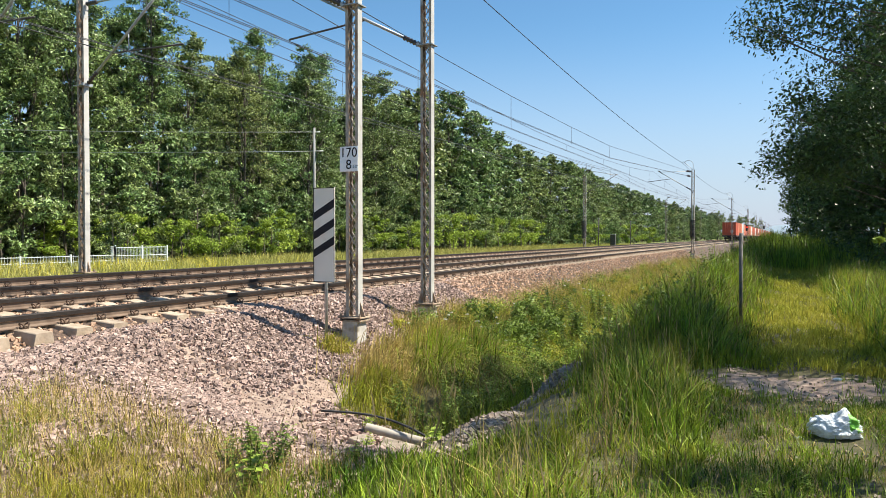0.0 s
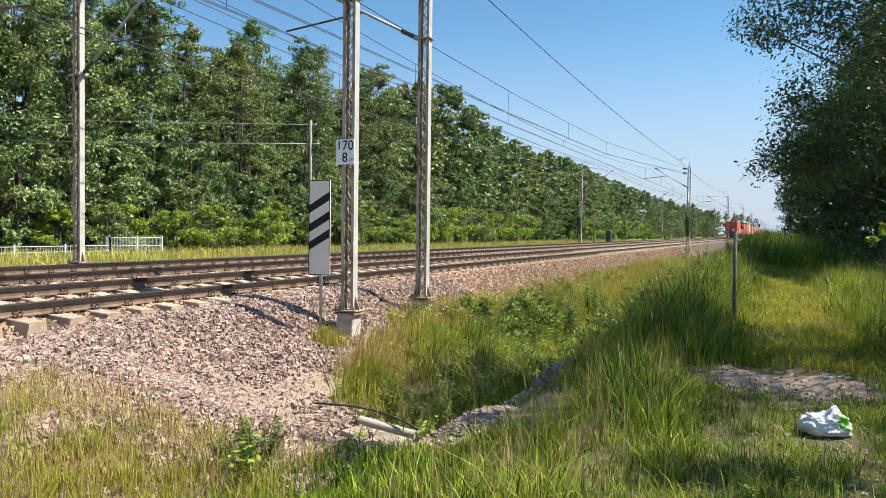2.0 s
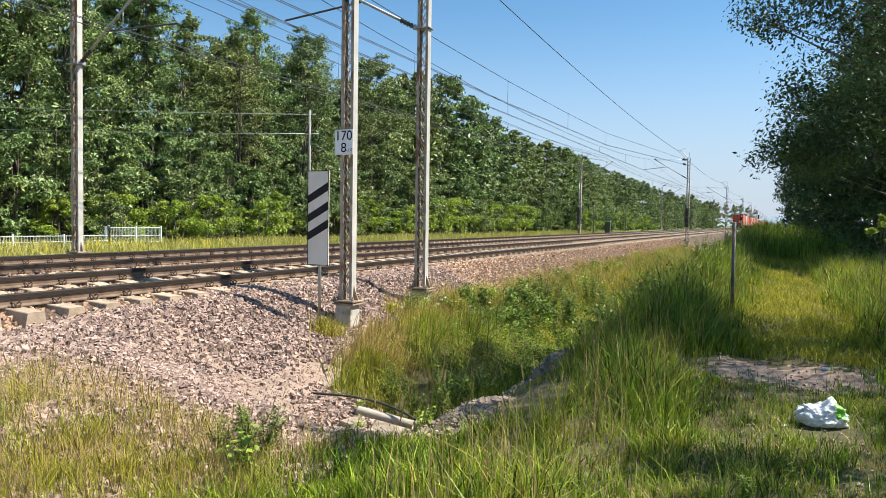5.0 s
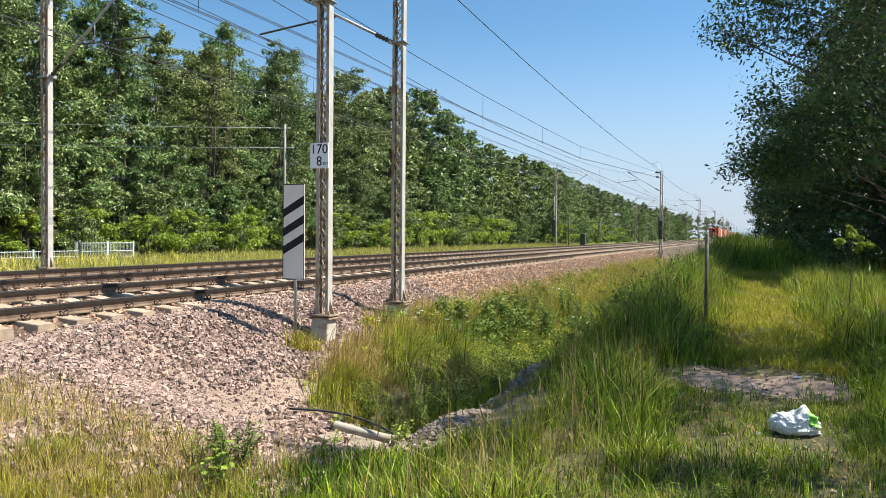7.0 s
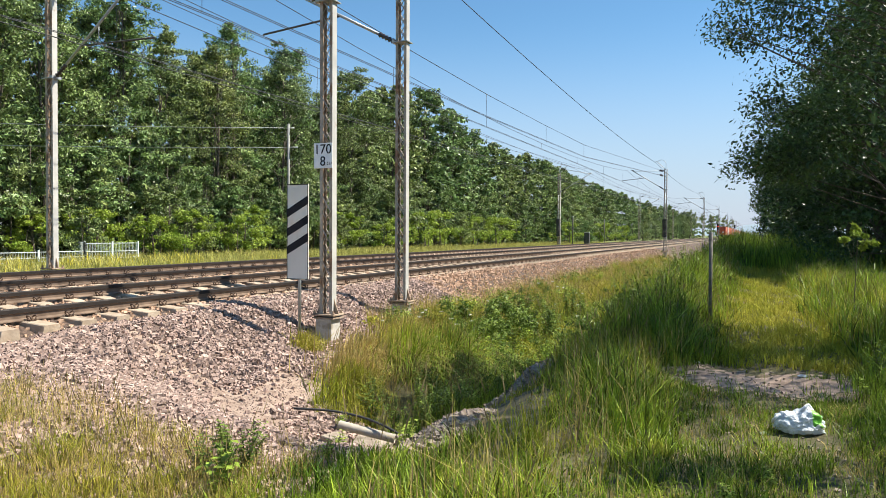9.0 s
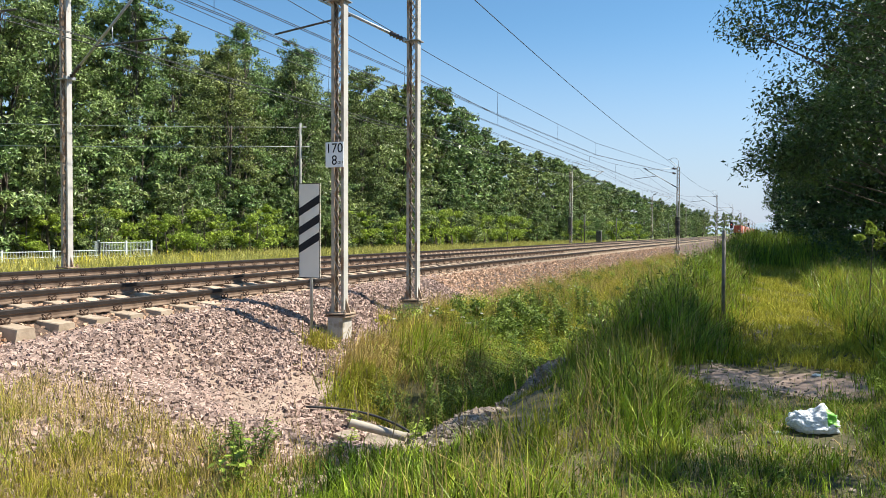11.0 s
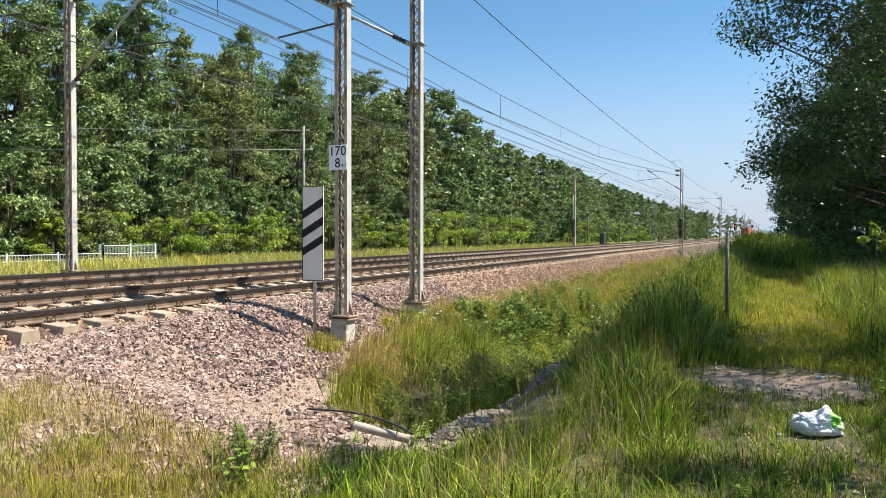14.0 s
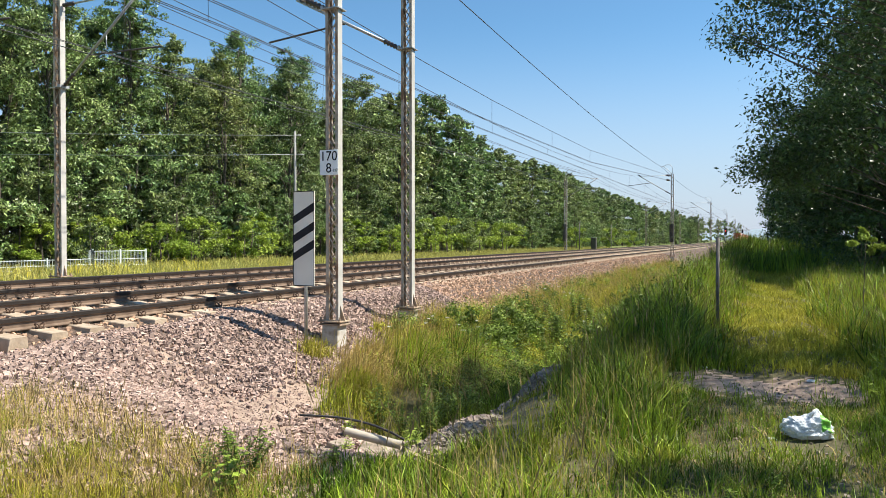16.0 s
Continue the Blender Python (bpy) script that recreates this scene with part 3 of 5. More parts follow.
def line_set(xm, xc, ys, z_c, z_m, sag, label, drop_from):
    mess = span(xm, z_m, ys, sag)
    w = wire("messenger_wire", mess, 0.010, "dark messenger wire sagging between the masts")
    con = None
    for dx in (-0.04, 0.04):
        con = [(xc + dx, y, z_c) for y in np.arange(ys[0], ys[-1], 12.0)]
        wire("contact_wire", con, 0.009, label)
    y = drop_from
    while y < min(ys[-1], 190):
        a = z_on(mess, y)
        d = bar("dropper", [(a[0], y, a[2]), (xc, y, z_c)], 0.006, M_wire, w)
        y += 8.5
    return w


N1 = [-36.5] + [near_y[1]] + near_y[2:]
N0 = [-39.5] + [near_y[0]] + near_y[2:]
mess = [(-9.55, y, z) for y, z in ((-36.5, 7.3), (-11, 6.9), (14.15, 7.25), (20, 7.1), (26, 7.0), (34, 6.98), (43, 7.03))] + [(-7.35, 64.9, 7.15)]
w3 = wire("messenger_wire", mess, 0.011, "dark messenger wire running to the anchor mast")
for dx in (-0.04, 0.04):
    wire("contact_wire", [(-9.55 + dx, y, 6.15) for y in (-36, 0, 26)] + [(-9.5 + dx, 43, 6.3), (-7.35 + dx, 64.9, 6.75)], 0.009, "dark contact wire running to the anchor mast")
for y in (1.5, 10, 18.5, 25.9, 34.5, 43.0):
    a = z_on(mess, y)
    bar("dropper", [(a[0], y, a[2]), (-9.55, y, 6.15 if y < 40 else 6.3)], 0.007, M_wire, w3)
for z in (7.15, 6.75):
    part("anchor_insulator", sheds(bmesh.new(), (-7.5, 63.6, z), (-7.42, 64.3, z), 0.04, 0.09, 5), M_insul, w3, "dark ribbed insulator", True)
line_set(-10.5, -10.5, N0, 6.15, 7.3, 0.85, "dark contact wire over the nearer track", 3.0)
L1 = [-37.6] + [left_y[1]] + left_y[2:]
line_set(-14.0, -14.05, L1, 5.98, 7.6, 0.5, "dark contact wire over the farther track", 4.0)
L0 = [-40.6] + [left_y[0]] + left_y[2:]
wire("messenger_wire", span(-14.6, 7.6, L0, 0.55), 0.012, "dark messenger wire sagging between the masts")
wire("contact_wire", [(-14.6, y, 6.02) for y in np.arange(-40, 470, 12.0)], 0.012, "dark contact wire over the farther track")
wire("feeder_wire", span(-8.1, 7.97, [-36.5, 14.15] + near_y[2:], 0.4, 12, None, 8.85), 0.014, "thin dark wire between the mast tops")
wire("feeder_wire", span(-15.95, 7.97, [-37.6, 12.97] + left_y[2:], 0.4, 12, None, 8.85), 0.012, "thin dark wire between the mast tops")


def text_mesh(body, size, material, thick=0.002):
    cu = bpy.data.curves.new("text", "FONT")
    cu.body, cu.size, cu.extrude, cu.align_x, cu.align_y = body, size, thick, "CENTER", "CENTER"
    ob = new("text", cu)
    bpy.context.view_layer.update()
    me = bpy.data.meshes.new_from_object(ob.evaluated_get(bpy.context.evaluated_depsgraph_get()))
    bpy.data.objects.remove(ob)
    me.materials.clear()
    me.materials.append(material)
    return me


# kilometre board on the first mast
kb = tagged(empty("kilometre_board", pose(XM - 0.04, 11.15 - 0.11, 3.02)), "white kilometre board with black numerals on the mast", "sign")
part("plate", box(bmesh.new(), -0.195, 0.195, -0.008, 0.008, -0.23, 0.23, 0.004), M_boardwhite, kb)
for body, size, dx, dz in (("170", 0.25, 0.0, 0.11), ("8", 0.25, 0.0, -0.11), ("-217", 0.075, 0.13, -0.15)):
    t = new("numeral", text_mesh(body, size, M_black))
    t.parent, t.matrix_basis = kb, pose(dx, -0.011, dz, 90, 0, 0)
for dz in (-0.12, 0.12):
    bar("fixing_strap", [(-0.17, 0.025, dz), (0.17, 0.025, dz)], 0.012, M_galv, kb)

# distant-signal warning board
sb = tagged(empty("warning_board", pose(-7.2, 10.2, 0)), "tall off-white board with three black diagonal stripes on a post", "sign")
W, Z0, Z1 = 0.22, 0.80, 2.44
part("panel", box(bmesh.new(), -W, W, -0.012, 0.012, Z0, Z1, 0.01), M_white, sb)
for zl in (2.01, 1.68, 1.37):
    bm = bmesh.new()
    pts = [(-W + 0.012, zl - 0.14), (W - 0.012, zl + 0.085), (W - 0.012, zl + 0.23), (-W + 0.012, zl)]
    fr = [bm.verts.new((x, -0.0165, z)) for x, z in pts]
    bk = [bm.verts.new((x, -0.0125, z)) for x, z in pts]
    bm.faces.new(fr)
    bm.faces.new(bk[::-1])
    for k in range(4):
        bm.faces.new((fr[k], bk[k], bk[(k + 1) % 4], fr[(k + 1) % 4]))
    part("stripe", bm, M_black, sb, "black diagonal stripe")
bm = bmesh.new()
for x in (-W, W - 0.012):
    box(bm, x, x + 0.012, -0.017, -0.012, Z0, Z1)
for z in (Z0, Z1 - 0.012):
    box(bm, -W + 0.012, W - 0.012, -0.017, -0.012, z, z + 0.012)
part("rim", bm, M_black, sb, "thin black rim")
bar("post", [(0, 0.05, -0.35), (0, 0.05, 2.3)], 0.03, M_galv, sb, seg=10)
for z in (1.0, 2.2):
    part("clamp", box(bmesh.new(), -0.06, 0.06, 0.012, 0.09, z - 0.02, z + 0.02), M_galv, sb)

M_post = mat("weathered post", (0.08, 0.072, 0.064), (0.16, 0.147, 0.135), 9, 0.7, 0.2)

# ---- signals and small trackside things far off ----


def make_signal(x, y, z0, h, lit):
    s = tagged(empty("light_signal", pose(x, y, z0)), "slim grey signal post with dark head" + (" showing red" if lit else ""), "signal")
    bar("post", [(0, 0, 0), (0, 0, h)], 0.07, M_galv, s)
    part("head", box(bmesh.new(), -0.28, 0.28, -0.1, 0.1, h - 1.3, h + 0.2, 0.05), M_black, s, "dark signal head")
    bm = tube(bmesh.new(), [(0, -0.1, h - 0.4), (0, -0.14, h - 0.4)], 0.13, 12)
    part("lamp", bm, M_redlamp if lit else M_darkmetal, s, "glowing red lamp" if lit else "")
    return s


M_redlamp = bpy.data.materials.new("red signal light")
M_redlamp.use_nodes = True
pb = M_redlamp.node_tree.nodes["Principled BSDF"]
pb.inputs["Base Color"].default_value = (0.6, 0.02, 0.02, 1)
pb.inputs["Emission Color"].default_value, pb.inputs["Emission Strength"].default_value = (1, 0.04, 0.02, 1), 4.0
make_signal(-8.0, 180, 0.2, 3.9, True)
make_signal(-8.0, 327, 0.2, 5.6, False)

for y in (78, 96, 150):
    p = tagged(empty("grey_post", pose(-18.5, y, 0.1)), "thin grey steel post beside the meadow", "post")
    bar("shaft", [(0, 0, 0), (0, 0, 3.4)], 0.06, M_post, p)
    bar("cap", [(0, 0, 3.4), (0, 0, 3.5)], 0.09, M_galv, p)
# stands for a dark green post; cabinet body, roof and plinth are made up
cab = tagged(empty("relay_cabinet", pose(-19.5, 90, 0.05)), "dark green upright post in the grass, built as a cabinet", "cabinet")
part("body", box(bmesh.new(), -0.3, 0.3, -0.3, 0.3, 0.1, 1.75, 0.03), M_darkmetal, cab)
part("roof", box(bmesh.new(), -0.34, 0.34, -0.34, 0.34, 1.75, 1.82, 0.02), M_galv, cab)
part("plinth", box(bmesh.new(), -0.3, 0.3, -0.3, 0.3, -0.1, 0.1), M_conc, cab)

M_pole = mat("grey weathered pole", (0.2, 0.2, 0.19), (0.3, 0.3, 0.28), 5, 0.8, 0.2)

# power pole with two lines beyond the track
pole = tagged(empty("power_pole", pose(-20, 27.6, 0.05)), "slender grey pole carrying two thin power lines", "pole")
bar("shaft", [(0, 0, -0.1), (0, 0, 6.65)], [0.075, 0.055], M_pole, pole, seg=8)
bar("crossarm", [(-0.3, -0.1, 5.55), (0.4, 0.15, 5.55)], 0.03, M_galv, pole)
bar("stub_arm", [(-0.15, 0, 6.45), (0.25, 0.1, 6.45)], 0.03, M_galv, pole)
for z, up in ((6.45, 0.9), (5.55, 0.6)):
    pts = [(-20 - 30 * u, 27.6 - 13.5 * u, z + 0.05 + up * u - 0.25 * 4 * u * (1 - u)) for u in np.linspace(0, 1, 9)]
    wire("power_line", pts, 0.014, "thin pale power line before the forest", M_wire_light)

# ---- fence ----


def make_fence(ax, ay, bx, by, h, n):
    """Panels of upright bars between square posts."""
    f = tagged(empty("fence", pose(ax, ay, float(ground_z(ax, ay)))), "low pale steel bar fence in the meadow", "fence", "fence in the meadow")
    d = Vector((bx - ax, by - ay, 0))
    for i in range(n + 1):
        p = d * (i / n)
        part("fence_post", box(bmesh.new(), p.x - 0.04, p.x + 0.04, p.y - 0.04, p.y + 0.04, -0.2, h + 0.06, 0.006), M_fence, f)
    for i in range(n):
        a, b = d * (i / n), d * ((i + 1) / n)
        for z in (0.12, h * 0.5, h - 0.04):
            bar("rail", [a + Vector((0, 0, z)), b + Vector((0, 0, z))], 0.02, M_fence, f)
        k = 18
        for j in range(1, k):
            p = a.lerp(b, j / k)
            bar("upright", [p + Vector((0, 0, 0.08)), p + Vector((0, 0, h))], 0.011, M_fence, f, seg=4)
    return f


make_fence(-31.0, 15.5, -31.0, 25.6, 0.62, 4)
make_fence(-31.0, 25.6, -31.0, 29.0, 0.92, 2)
make_fence(-31.0, 25.6, -34.0, 27.5, 0.95, 1)

# ---- foreground things ----
post = tagged(empty("metal_post", pose(-0.64, 12.59, float(ground_z(-0.64, 12.59)))), "plain grey metal post in tall grass", "post")
bar("shaft", [(0, 0, -0.2), (0, 0, 1.56)], 0.03, M_post, post, seg=10)
bar("cap", [(0, 0, 1.56), (0, 0, 1.575)], 0.031, M_galv, post, seg=10)

# crumpled carrier bag
bag = tagged(empty("plastic_bag", pose(0.38, 6.4, 0.0, 0, 0, 20)), "crumpled white plastic carrier bag with a green print", "bag")
bm = bmesh.new()
bmesh.ops.create_icosphere(bm, subdivisions=5, radius=1)
for v in bm.verts:
    p = v.co.copy()
    n = noise.fractal(p * 2.2 + Vector((3, 1, 7)), 0.8, 2.1, 5)
    r = noise.turbulence(p * 2.6 + Vector((9, 2, 4)), 5, True)
    w = abs(noise.noise(p * 6.5 + Vector((1, 5, 2))))
    q = p * (1 + 0.2 * n - 0.22 * r + 0.14 * w)
    q.z = max(q.z, -0.72 + 0.05 * n)
    lift = 0.2 * math.exp(-((p.x - 0.35) / 0.3) ** 2) * max(p.z, 0) + 0.10 * math.exp(-((p.x + 0.75) / 0.18) ** 2) * max(p.z, 0)
    v.co = Vector((q.x * 0.235, q.y * 0.16, (q.z + 0.72) * 0.105 + lift * 0.25))
for f in bm.faces:
    c = f.calc_center_median()
    if ((c.x - 0.14) / 0.075) ** 2 + ((c.z - 0.15) / 0.075) ** 2 < 1 + 0.5 * math.sin(c.x * 90) and c.y < 0.02:
        f.material_index = 1
b = part("body", bm, M_bag, bag, smooth=True)
b.data.materials.append(M_bag_green)
bag.scale = (0.87, 0.87, 0.95)
for k, (x, h) in enumerate(((-0.2, 0.10), (0.06, 0.19))):
    bm = bmesh.new()
    pts = [(x + 0.05 * math.cos(a), -0.03 + 0.03 * math.sin(a * 2), h + 0.05 * math.sin(a)) for a in np.linspace(-0.3, 3.4, 9)]
    tube(bm, pts, [0.012, 0.015, 0.012, 0.016, 0.011, 0.015, 0.012, 0.016, 0.012], 6)
    part("handle", bm, M_bag, bag, smooth=True)


def make_scrap(x, y, s, seed):
    bm = bmesh.new()
    bmesh.ops.create_icosphere(bm, subdivisions=2, radius=1)
    for v in bm.verts:
        n = noise.noise(v.co * 1.7 + Vector((seed, 0, 0)))
        v.co = Vector((v.co.x * s * (1 + 0.5 * n), v.co.y * s * 0.7 * (1 + 0.4 * n), (v.co.z + 0.6) * s * 0.35))
    ob = part("paper_scrap", bm, M_bag, None)
    ob.location = (x, y, float(ground_z(x, y)))
    return tagged(ob, "small crumpled white paper scrap on sandy soil", "litter")


make_scrap(-0.62, 9.3, 0.045, 1)
make_scrap(0.55, 8.95, 0.05, 5)
make_scrap(0.12, 6.25, 0.04, 9)

# culvert pipe and cable in the ditch
culvert = tagged(empty("drain_pipe", pose(-4.12, 7.25, -0.74)), "pale plastic drain pipe ending in the ditch", "pipe")
d0, d1 = Vector((-0.34, -0.1, 0.07)), Vector((0.33, 0.05, -0.06))
bm = tube(bmesh.new(), [d0, d0.lerp(d1, 0.5), d1], 0.052, 14, False)
tube(bm, [d1, d1.lerp(d0, 0.3)], 0.042, 14, False)
part("tube", bm, M_pipe, culvert, smooth=True)
bm = bmesh.new()
tube(bm, [d1 - (d1 - d0) * 0.02, d1], 0.057, 14, False)
part("collar", bm, M_pipe, culvert, smooth=True)
cable = bmesh.new()
cab_pts = []
for u in np.linspace(0, 1, 14):
    cxx, cyy = -5.0 + 1.3 * u, 7.0 + 0.25 * math.sin(2.2 * u)
    cab_pts.append((cxx, cyy, max(float(ground_z(cxx, cyy)) + 0.03, -0.5 - 0.2 * u) + 0.05 * math.sin(3.1 * u)))
tube(cable, cab_pts, 0.014, 6)
tagged(part("cable", cable, M_cable, None, smooth=True), "black cable lying over the drain pipe", "cable")


M_slab = mat("weathered slab", (0.26, 0.21, 0.16), (0.4, 0.335, 0.265), 6, 0.95, 0.6, spots=(0.2, 0.16, 0.12), spot_scale=5)


def make_slab(x, y, sx, sy, sz, rz, tilt):
    ob = part("concrete_slab", box(bmesh.new(), -sx, sx, -sy, sy, -sz, sz, 0.015), M_slab, None)
    ob.matrix_basis = pose(x, y, float(ground_z(x, y)) + sz * 0.6, tilt, tilt * 0.5, rz)
    return tagged(ob, "broken pale concrete slab at the ditch", "slab", "slabs beside the drain pipe")


for a in ((-4.55, 6.75, 0.16, 0.1, 0.06, 30, 14), (-4.2, 6.75, 0.13, 0.09, 0.05, 70, -12), (-4.35, 7.75, 0.24, 0.14, 0.06, 10, 10), (-3.85, 7.85, 0.18, 0.12, 0.06, 50, 8), (-4.75, 7.5, 0.15, 0.1, 0.07, 80, 6)):
    make_slab(*a)


def rubble(x, y, rx, ry, h, n, s):
    a, r = rng.uniform(0, 6.28, n), np.sqrt(rng.uniform(0, 1, n))
    xs, ys = x + rx * r * np.cos(a), y + ry * r * np.sin(a)
    stones("rubble_heap", xs, ys, rng.uniform(0.4, 1, n) * s, h * (1 - r ** 2), "heap of grey broken stones at the ditch bank", M_rubble)


M_rubble = mat("grey rubble", (0.17, 0.13, 0.1), (0.36, 0.29, 0.23), 8, 0.9, 0.4, island=0.4)
rubble(-3.0, 10.4, 0.4, 0.8, 0.22, 760, 0.06)
rubble(-3.1, 9.2, 0.25, 0.8, 0.04, 240, 0.05)
rubble(-2.95, 6.9, 0.42, 1.0, 0.12, 1100, 0.05)
rubble(-2.7, 6.1, 0.34, 0.8, 0.1, 560, 0.045)

# ---- grasses ----


def blades(name, xs, ys, hs, width, lean, material, label, drop=0.0, seed_heads=None, side=None):
    """Bent tapering blades of grass as one mesh."""
    n = len(xs)
    z0 = ground_z(xs, ys) - 0.02 + drop
    a = rng.uniform(0, 6.283, n)
    if side is not None:
        a = rng.normal(side, 1.0, n)
    l = np.abs(rng.normal(0, 1, n)) * lean * hs
    dx, dy = np.cos(a) * l, np.sin(a) * l
    b = rng.uniform(0, 6.283, n)
    wx, wy = np.cos(b) * width * rng.uniform(0.6, 1.3, n), np.sin(b) * width * rng.uniform(0.6, 1.3, n)
    if side is None:
        rows, tri = ((0, 1), (0, -1), (0.55, 0.75), (0.55, -0.75), (1, 0)), ((0, 1, 3), (0, 3, 2), (2, 3, 4))
    else:
        rows, tri = ((0, 1), (0, -1), (0.45, 0.9), (0.45, -0.9), (0.78, 0.6), (0.78, -0.6), (1.05, 0)), ((0, 1, 3), (0, 3, 2), (2, 3, 5), (2, 5, 4), (4, 5, 6))
    P = np.zeros((n, len(rows), 3))
    bend = 0.22 * lean if side is None else np.clip(l / hs, 0.1, 1.3) * 0.62
    for k, (u, w) in enumerate(rows):
        P[:, k, 0] = xs + dx * u * u + wx * w * 0.5
        P[:, k, 1] = ys + dy * u * u + wy * w * 0.5
        P[:, k, 2] = z0 + hs * (u - bend * u ** 3)
    t = (np.array(tri)[None] + len(rows) * np.arange(n)[:, None, None]).reshape(-1, 3)
    ob = tagged(new(name, fast_mesh(name, P.reshape(-1, 3), t, material)), label, "grass", kind="stuff")
    if seed_heads:
        sel = rng.uniform(0, 1, n) < seed_heads
        tip = P[sel, -1]
        m = len(tip)
        Q = np.zeros((m, 6, 3))
        ln = rng.uniform(0.08, 0.2, m)
        dirx, diry = np.cos(a[sel]) * 0.35, np.sin(a[sel]) * 0.35
        for k, (u, ox, oy) in enumerate(((0, 0, 0), (0.4, 0.0045, 0), (0.4, -0.003, 0.004), (0.4, -0.003, -0.004), (1, 0, 0), (0.1, 0, 0))):
            Q[:, k, 0] = tip[:, 0] + dirx * ln * u + ox
            Q[:, k, 1] = tip[:, 1] + diry * ln * u + oy
            Q[:, k, 2] = tip[:, 2] - 0.02 + ln * u
        tr = np.array([(0, 1, 2), (0, 2, 3), (0, 3, 1), (4, 2, 1), (4, 3, 2), (4, 1, 3)])
        tagged(new("seed_heads", fast_mesh("seed_heads", Q.reshape(-1, 3), (tr[None] + 6 * np.arange(m)[:, None, None]).reshape(-1, 3), M_seed)), "brown seed heads above the tall grass", "grass", kind="stuff")
    return ob


def tufty(n, x0, x1, y0, y1, tufts, spread, power=1.6):
    """Blades gathered in tufts, denser near by."""
    tx = rng.uniform(x0, x1, tufts)
    ty = y0 + (y1 - y0) * rng.uniform(0, 1, tufts) ** power
    k = rng.integers(0, tufts, n)
    th = rng.uniform(0.4, 1.25, tufts)
    return tx[k] + rng.normal(0, spread, n), ty[k] + rng.normal(0, spread, n), th[k]


def off_trail(x, y):
    return ~((np.hypot((x - 0.2) / 1.2, (y - 8.5) / 0.75) < 1) & (rng.uniform(0, 1, len(x)) < 0.985 - 0.25 * (np.sin(x * 7) * np.sin(y * 9) > 0.55)))


# bank between the ditch and the trail
x, y, t = tufty(42000, -2.9, -0.45, 2.6, 13, 1100, 0.07, 1.25)
k = off_trail(x, y) & (x < -0.3) & (x > -3.0 + 0.35 * np.clip(y - 4, -1, 2.2))
x, y, t = x[k], y[k], t[k]
low = (0.2 + 0.8 * smooth_step(x, -2.7, -1.0)) * (0.5 + 0.5 * smooth_step(y, 4.5, 9.5)) * (0.75 + 0.4 * np.sin(x * 3.1 + y * 1.7)) * (1 - 0.6 * smooth_step(x, -1.1, -0.45)) * np.where((x < -1.7) & (y < 7.6), 0.4, 1.0)
blades("bank_grass", x, y, t ** 1.6 * rng.uniform(0.12, 0.8, len(x)) * low, 0.011, 0.6, M_grass, "tall lush green grass on the ditch bank", seed_heads=0.003)
x, y, t = tufty(32000, -2.7, -0.5, 9.5, 44, 1500, 0.13, 1.5)
blades("bank_grass", x, y, t ** 1.6 * rng.uniform(0.3, 1.0, len(x)) * (0.3 + 0.7 * smooth_step(x, -2.6, -1.4)) * (1 - 0.6 * smooth_step(x, -1.2, -0.6)), 0.016, 0.45, M_grass, "tall green grass with brown tips along the bank", seed_heads=0.14)
x, y, t = tufty(3200, -1.9, -0.7, 2.8, 11, 120, 0.12, 1.2)
k = off_trail(x, y)
blades("bank_grass", x[k], y[k], t[k] * rng.uniform(0.1, 0.34, k.sum()), 0.009, 0.6, M_grass_mid, "pale yellow-green patches in the bank grass")
x, y, t = tufty(1500, -1.9, -0.75, 2.8, 30, 300, 0.12, 1.4)
blades("bank_grass", x, y, t * rng.uniform(0.35, 0.85, len(x)), 0.005, 0.4, M_grass_dry, "dry straw stalks among the bank grass", seed_heads=0.3)
x, y, t = tufty(3500, -2.6, -0.85, 8.5, 34, 200, 0.13, 1.3)
blades("bank_grass", x, y, t * rng.uniform(0.25, 0.7, len(x)), 0.012, 0.55, M_grass_mid, "broad yellow-green blades along the bank")
x, y, t = tufty(2600, -4.3, -3.4, 7.9, 11, 110, 0.1, 1.0)
blades("ditch_grass", x, y, t * rng.uniform(0.2, 0.6, len(x)), 0.009, 0.6, M_grass, "dark green grass at the ditch bottom")
x, y, t = tufty(500, -4.9, -3.6, 8.2, 11.5, 90, 0.1, 1.0)
blades("ditch_grass", x, y, t * rng.uniform(0.5, 0.85, len(x)), 0.004, 0.45, M_grass_dry, "thin stalks with pale drooping heads in the ditch", seed_heads=0.7)
# trail and its edges
x, y, t = tufty(34000, -0.9, 1.9, 2.4, 9, 1000, 0.07, 1.2)
k = off_trail(x, y) & (np.hypot(x - 0.42, (y - 6.2)) > 0.24)
x, y, t = x[k], y[k], t[k]
blades("trail_grass", x, y, t * rng.uniform(0.05, 0.2, len(x)), 0.007, 0.6, M_grass, "short sparse grass on the trodden trail")
x, y, t = tufty(7000, -0.9, 1.7, 3.0, 8.3, 260, 0.09, 1.2)
k = off_trail(x, y) & (np.hypot(x - 0.42, (y - 6.2)) > 0.24)
blades("trail_grass", x[k], y[k], t[k] * rng.uniform(0.04, 0.16, k.sum()), 0.006, 0.7, M_grass_dry, "withered straw on the trodden trail")
x, y, t = tufty(36000, -0.9, 1.5, 9.4, 32, 1500, 0.12, 1.2)
blades("trail_grass", x, y, t * rng.uniform(0.06, 0.24, len(x)), 0.015, 0.65, M_grass_mid, "short yellow-green grass on the trail")
x, y, t = tufty(30000, 0.5, 3.4, 9.0, 38, 1200, 0.13, 1.3)
k = x > np.where(y < 11, 1.2, 1.0 + 0.012 * (y - 9) + 0.25 * np.sin(y * 1.1))
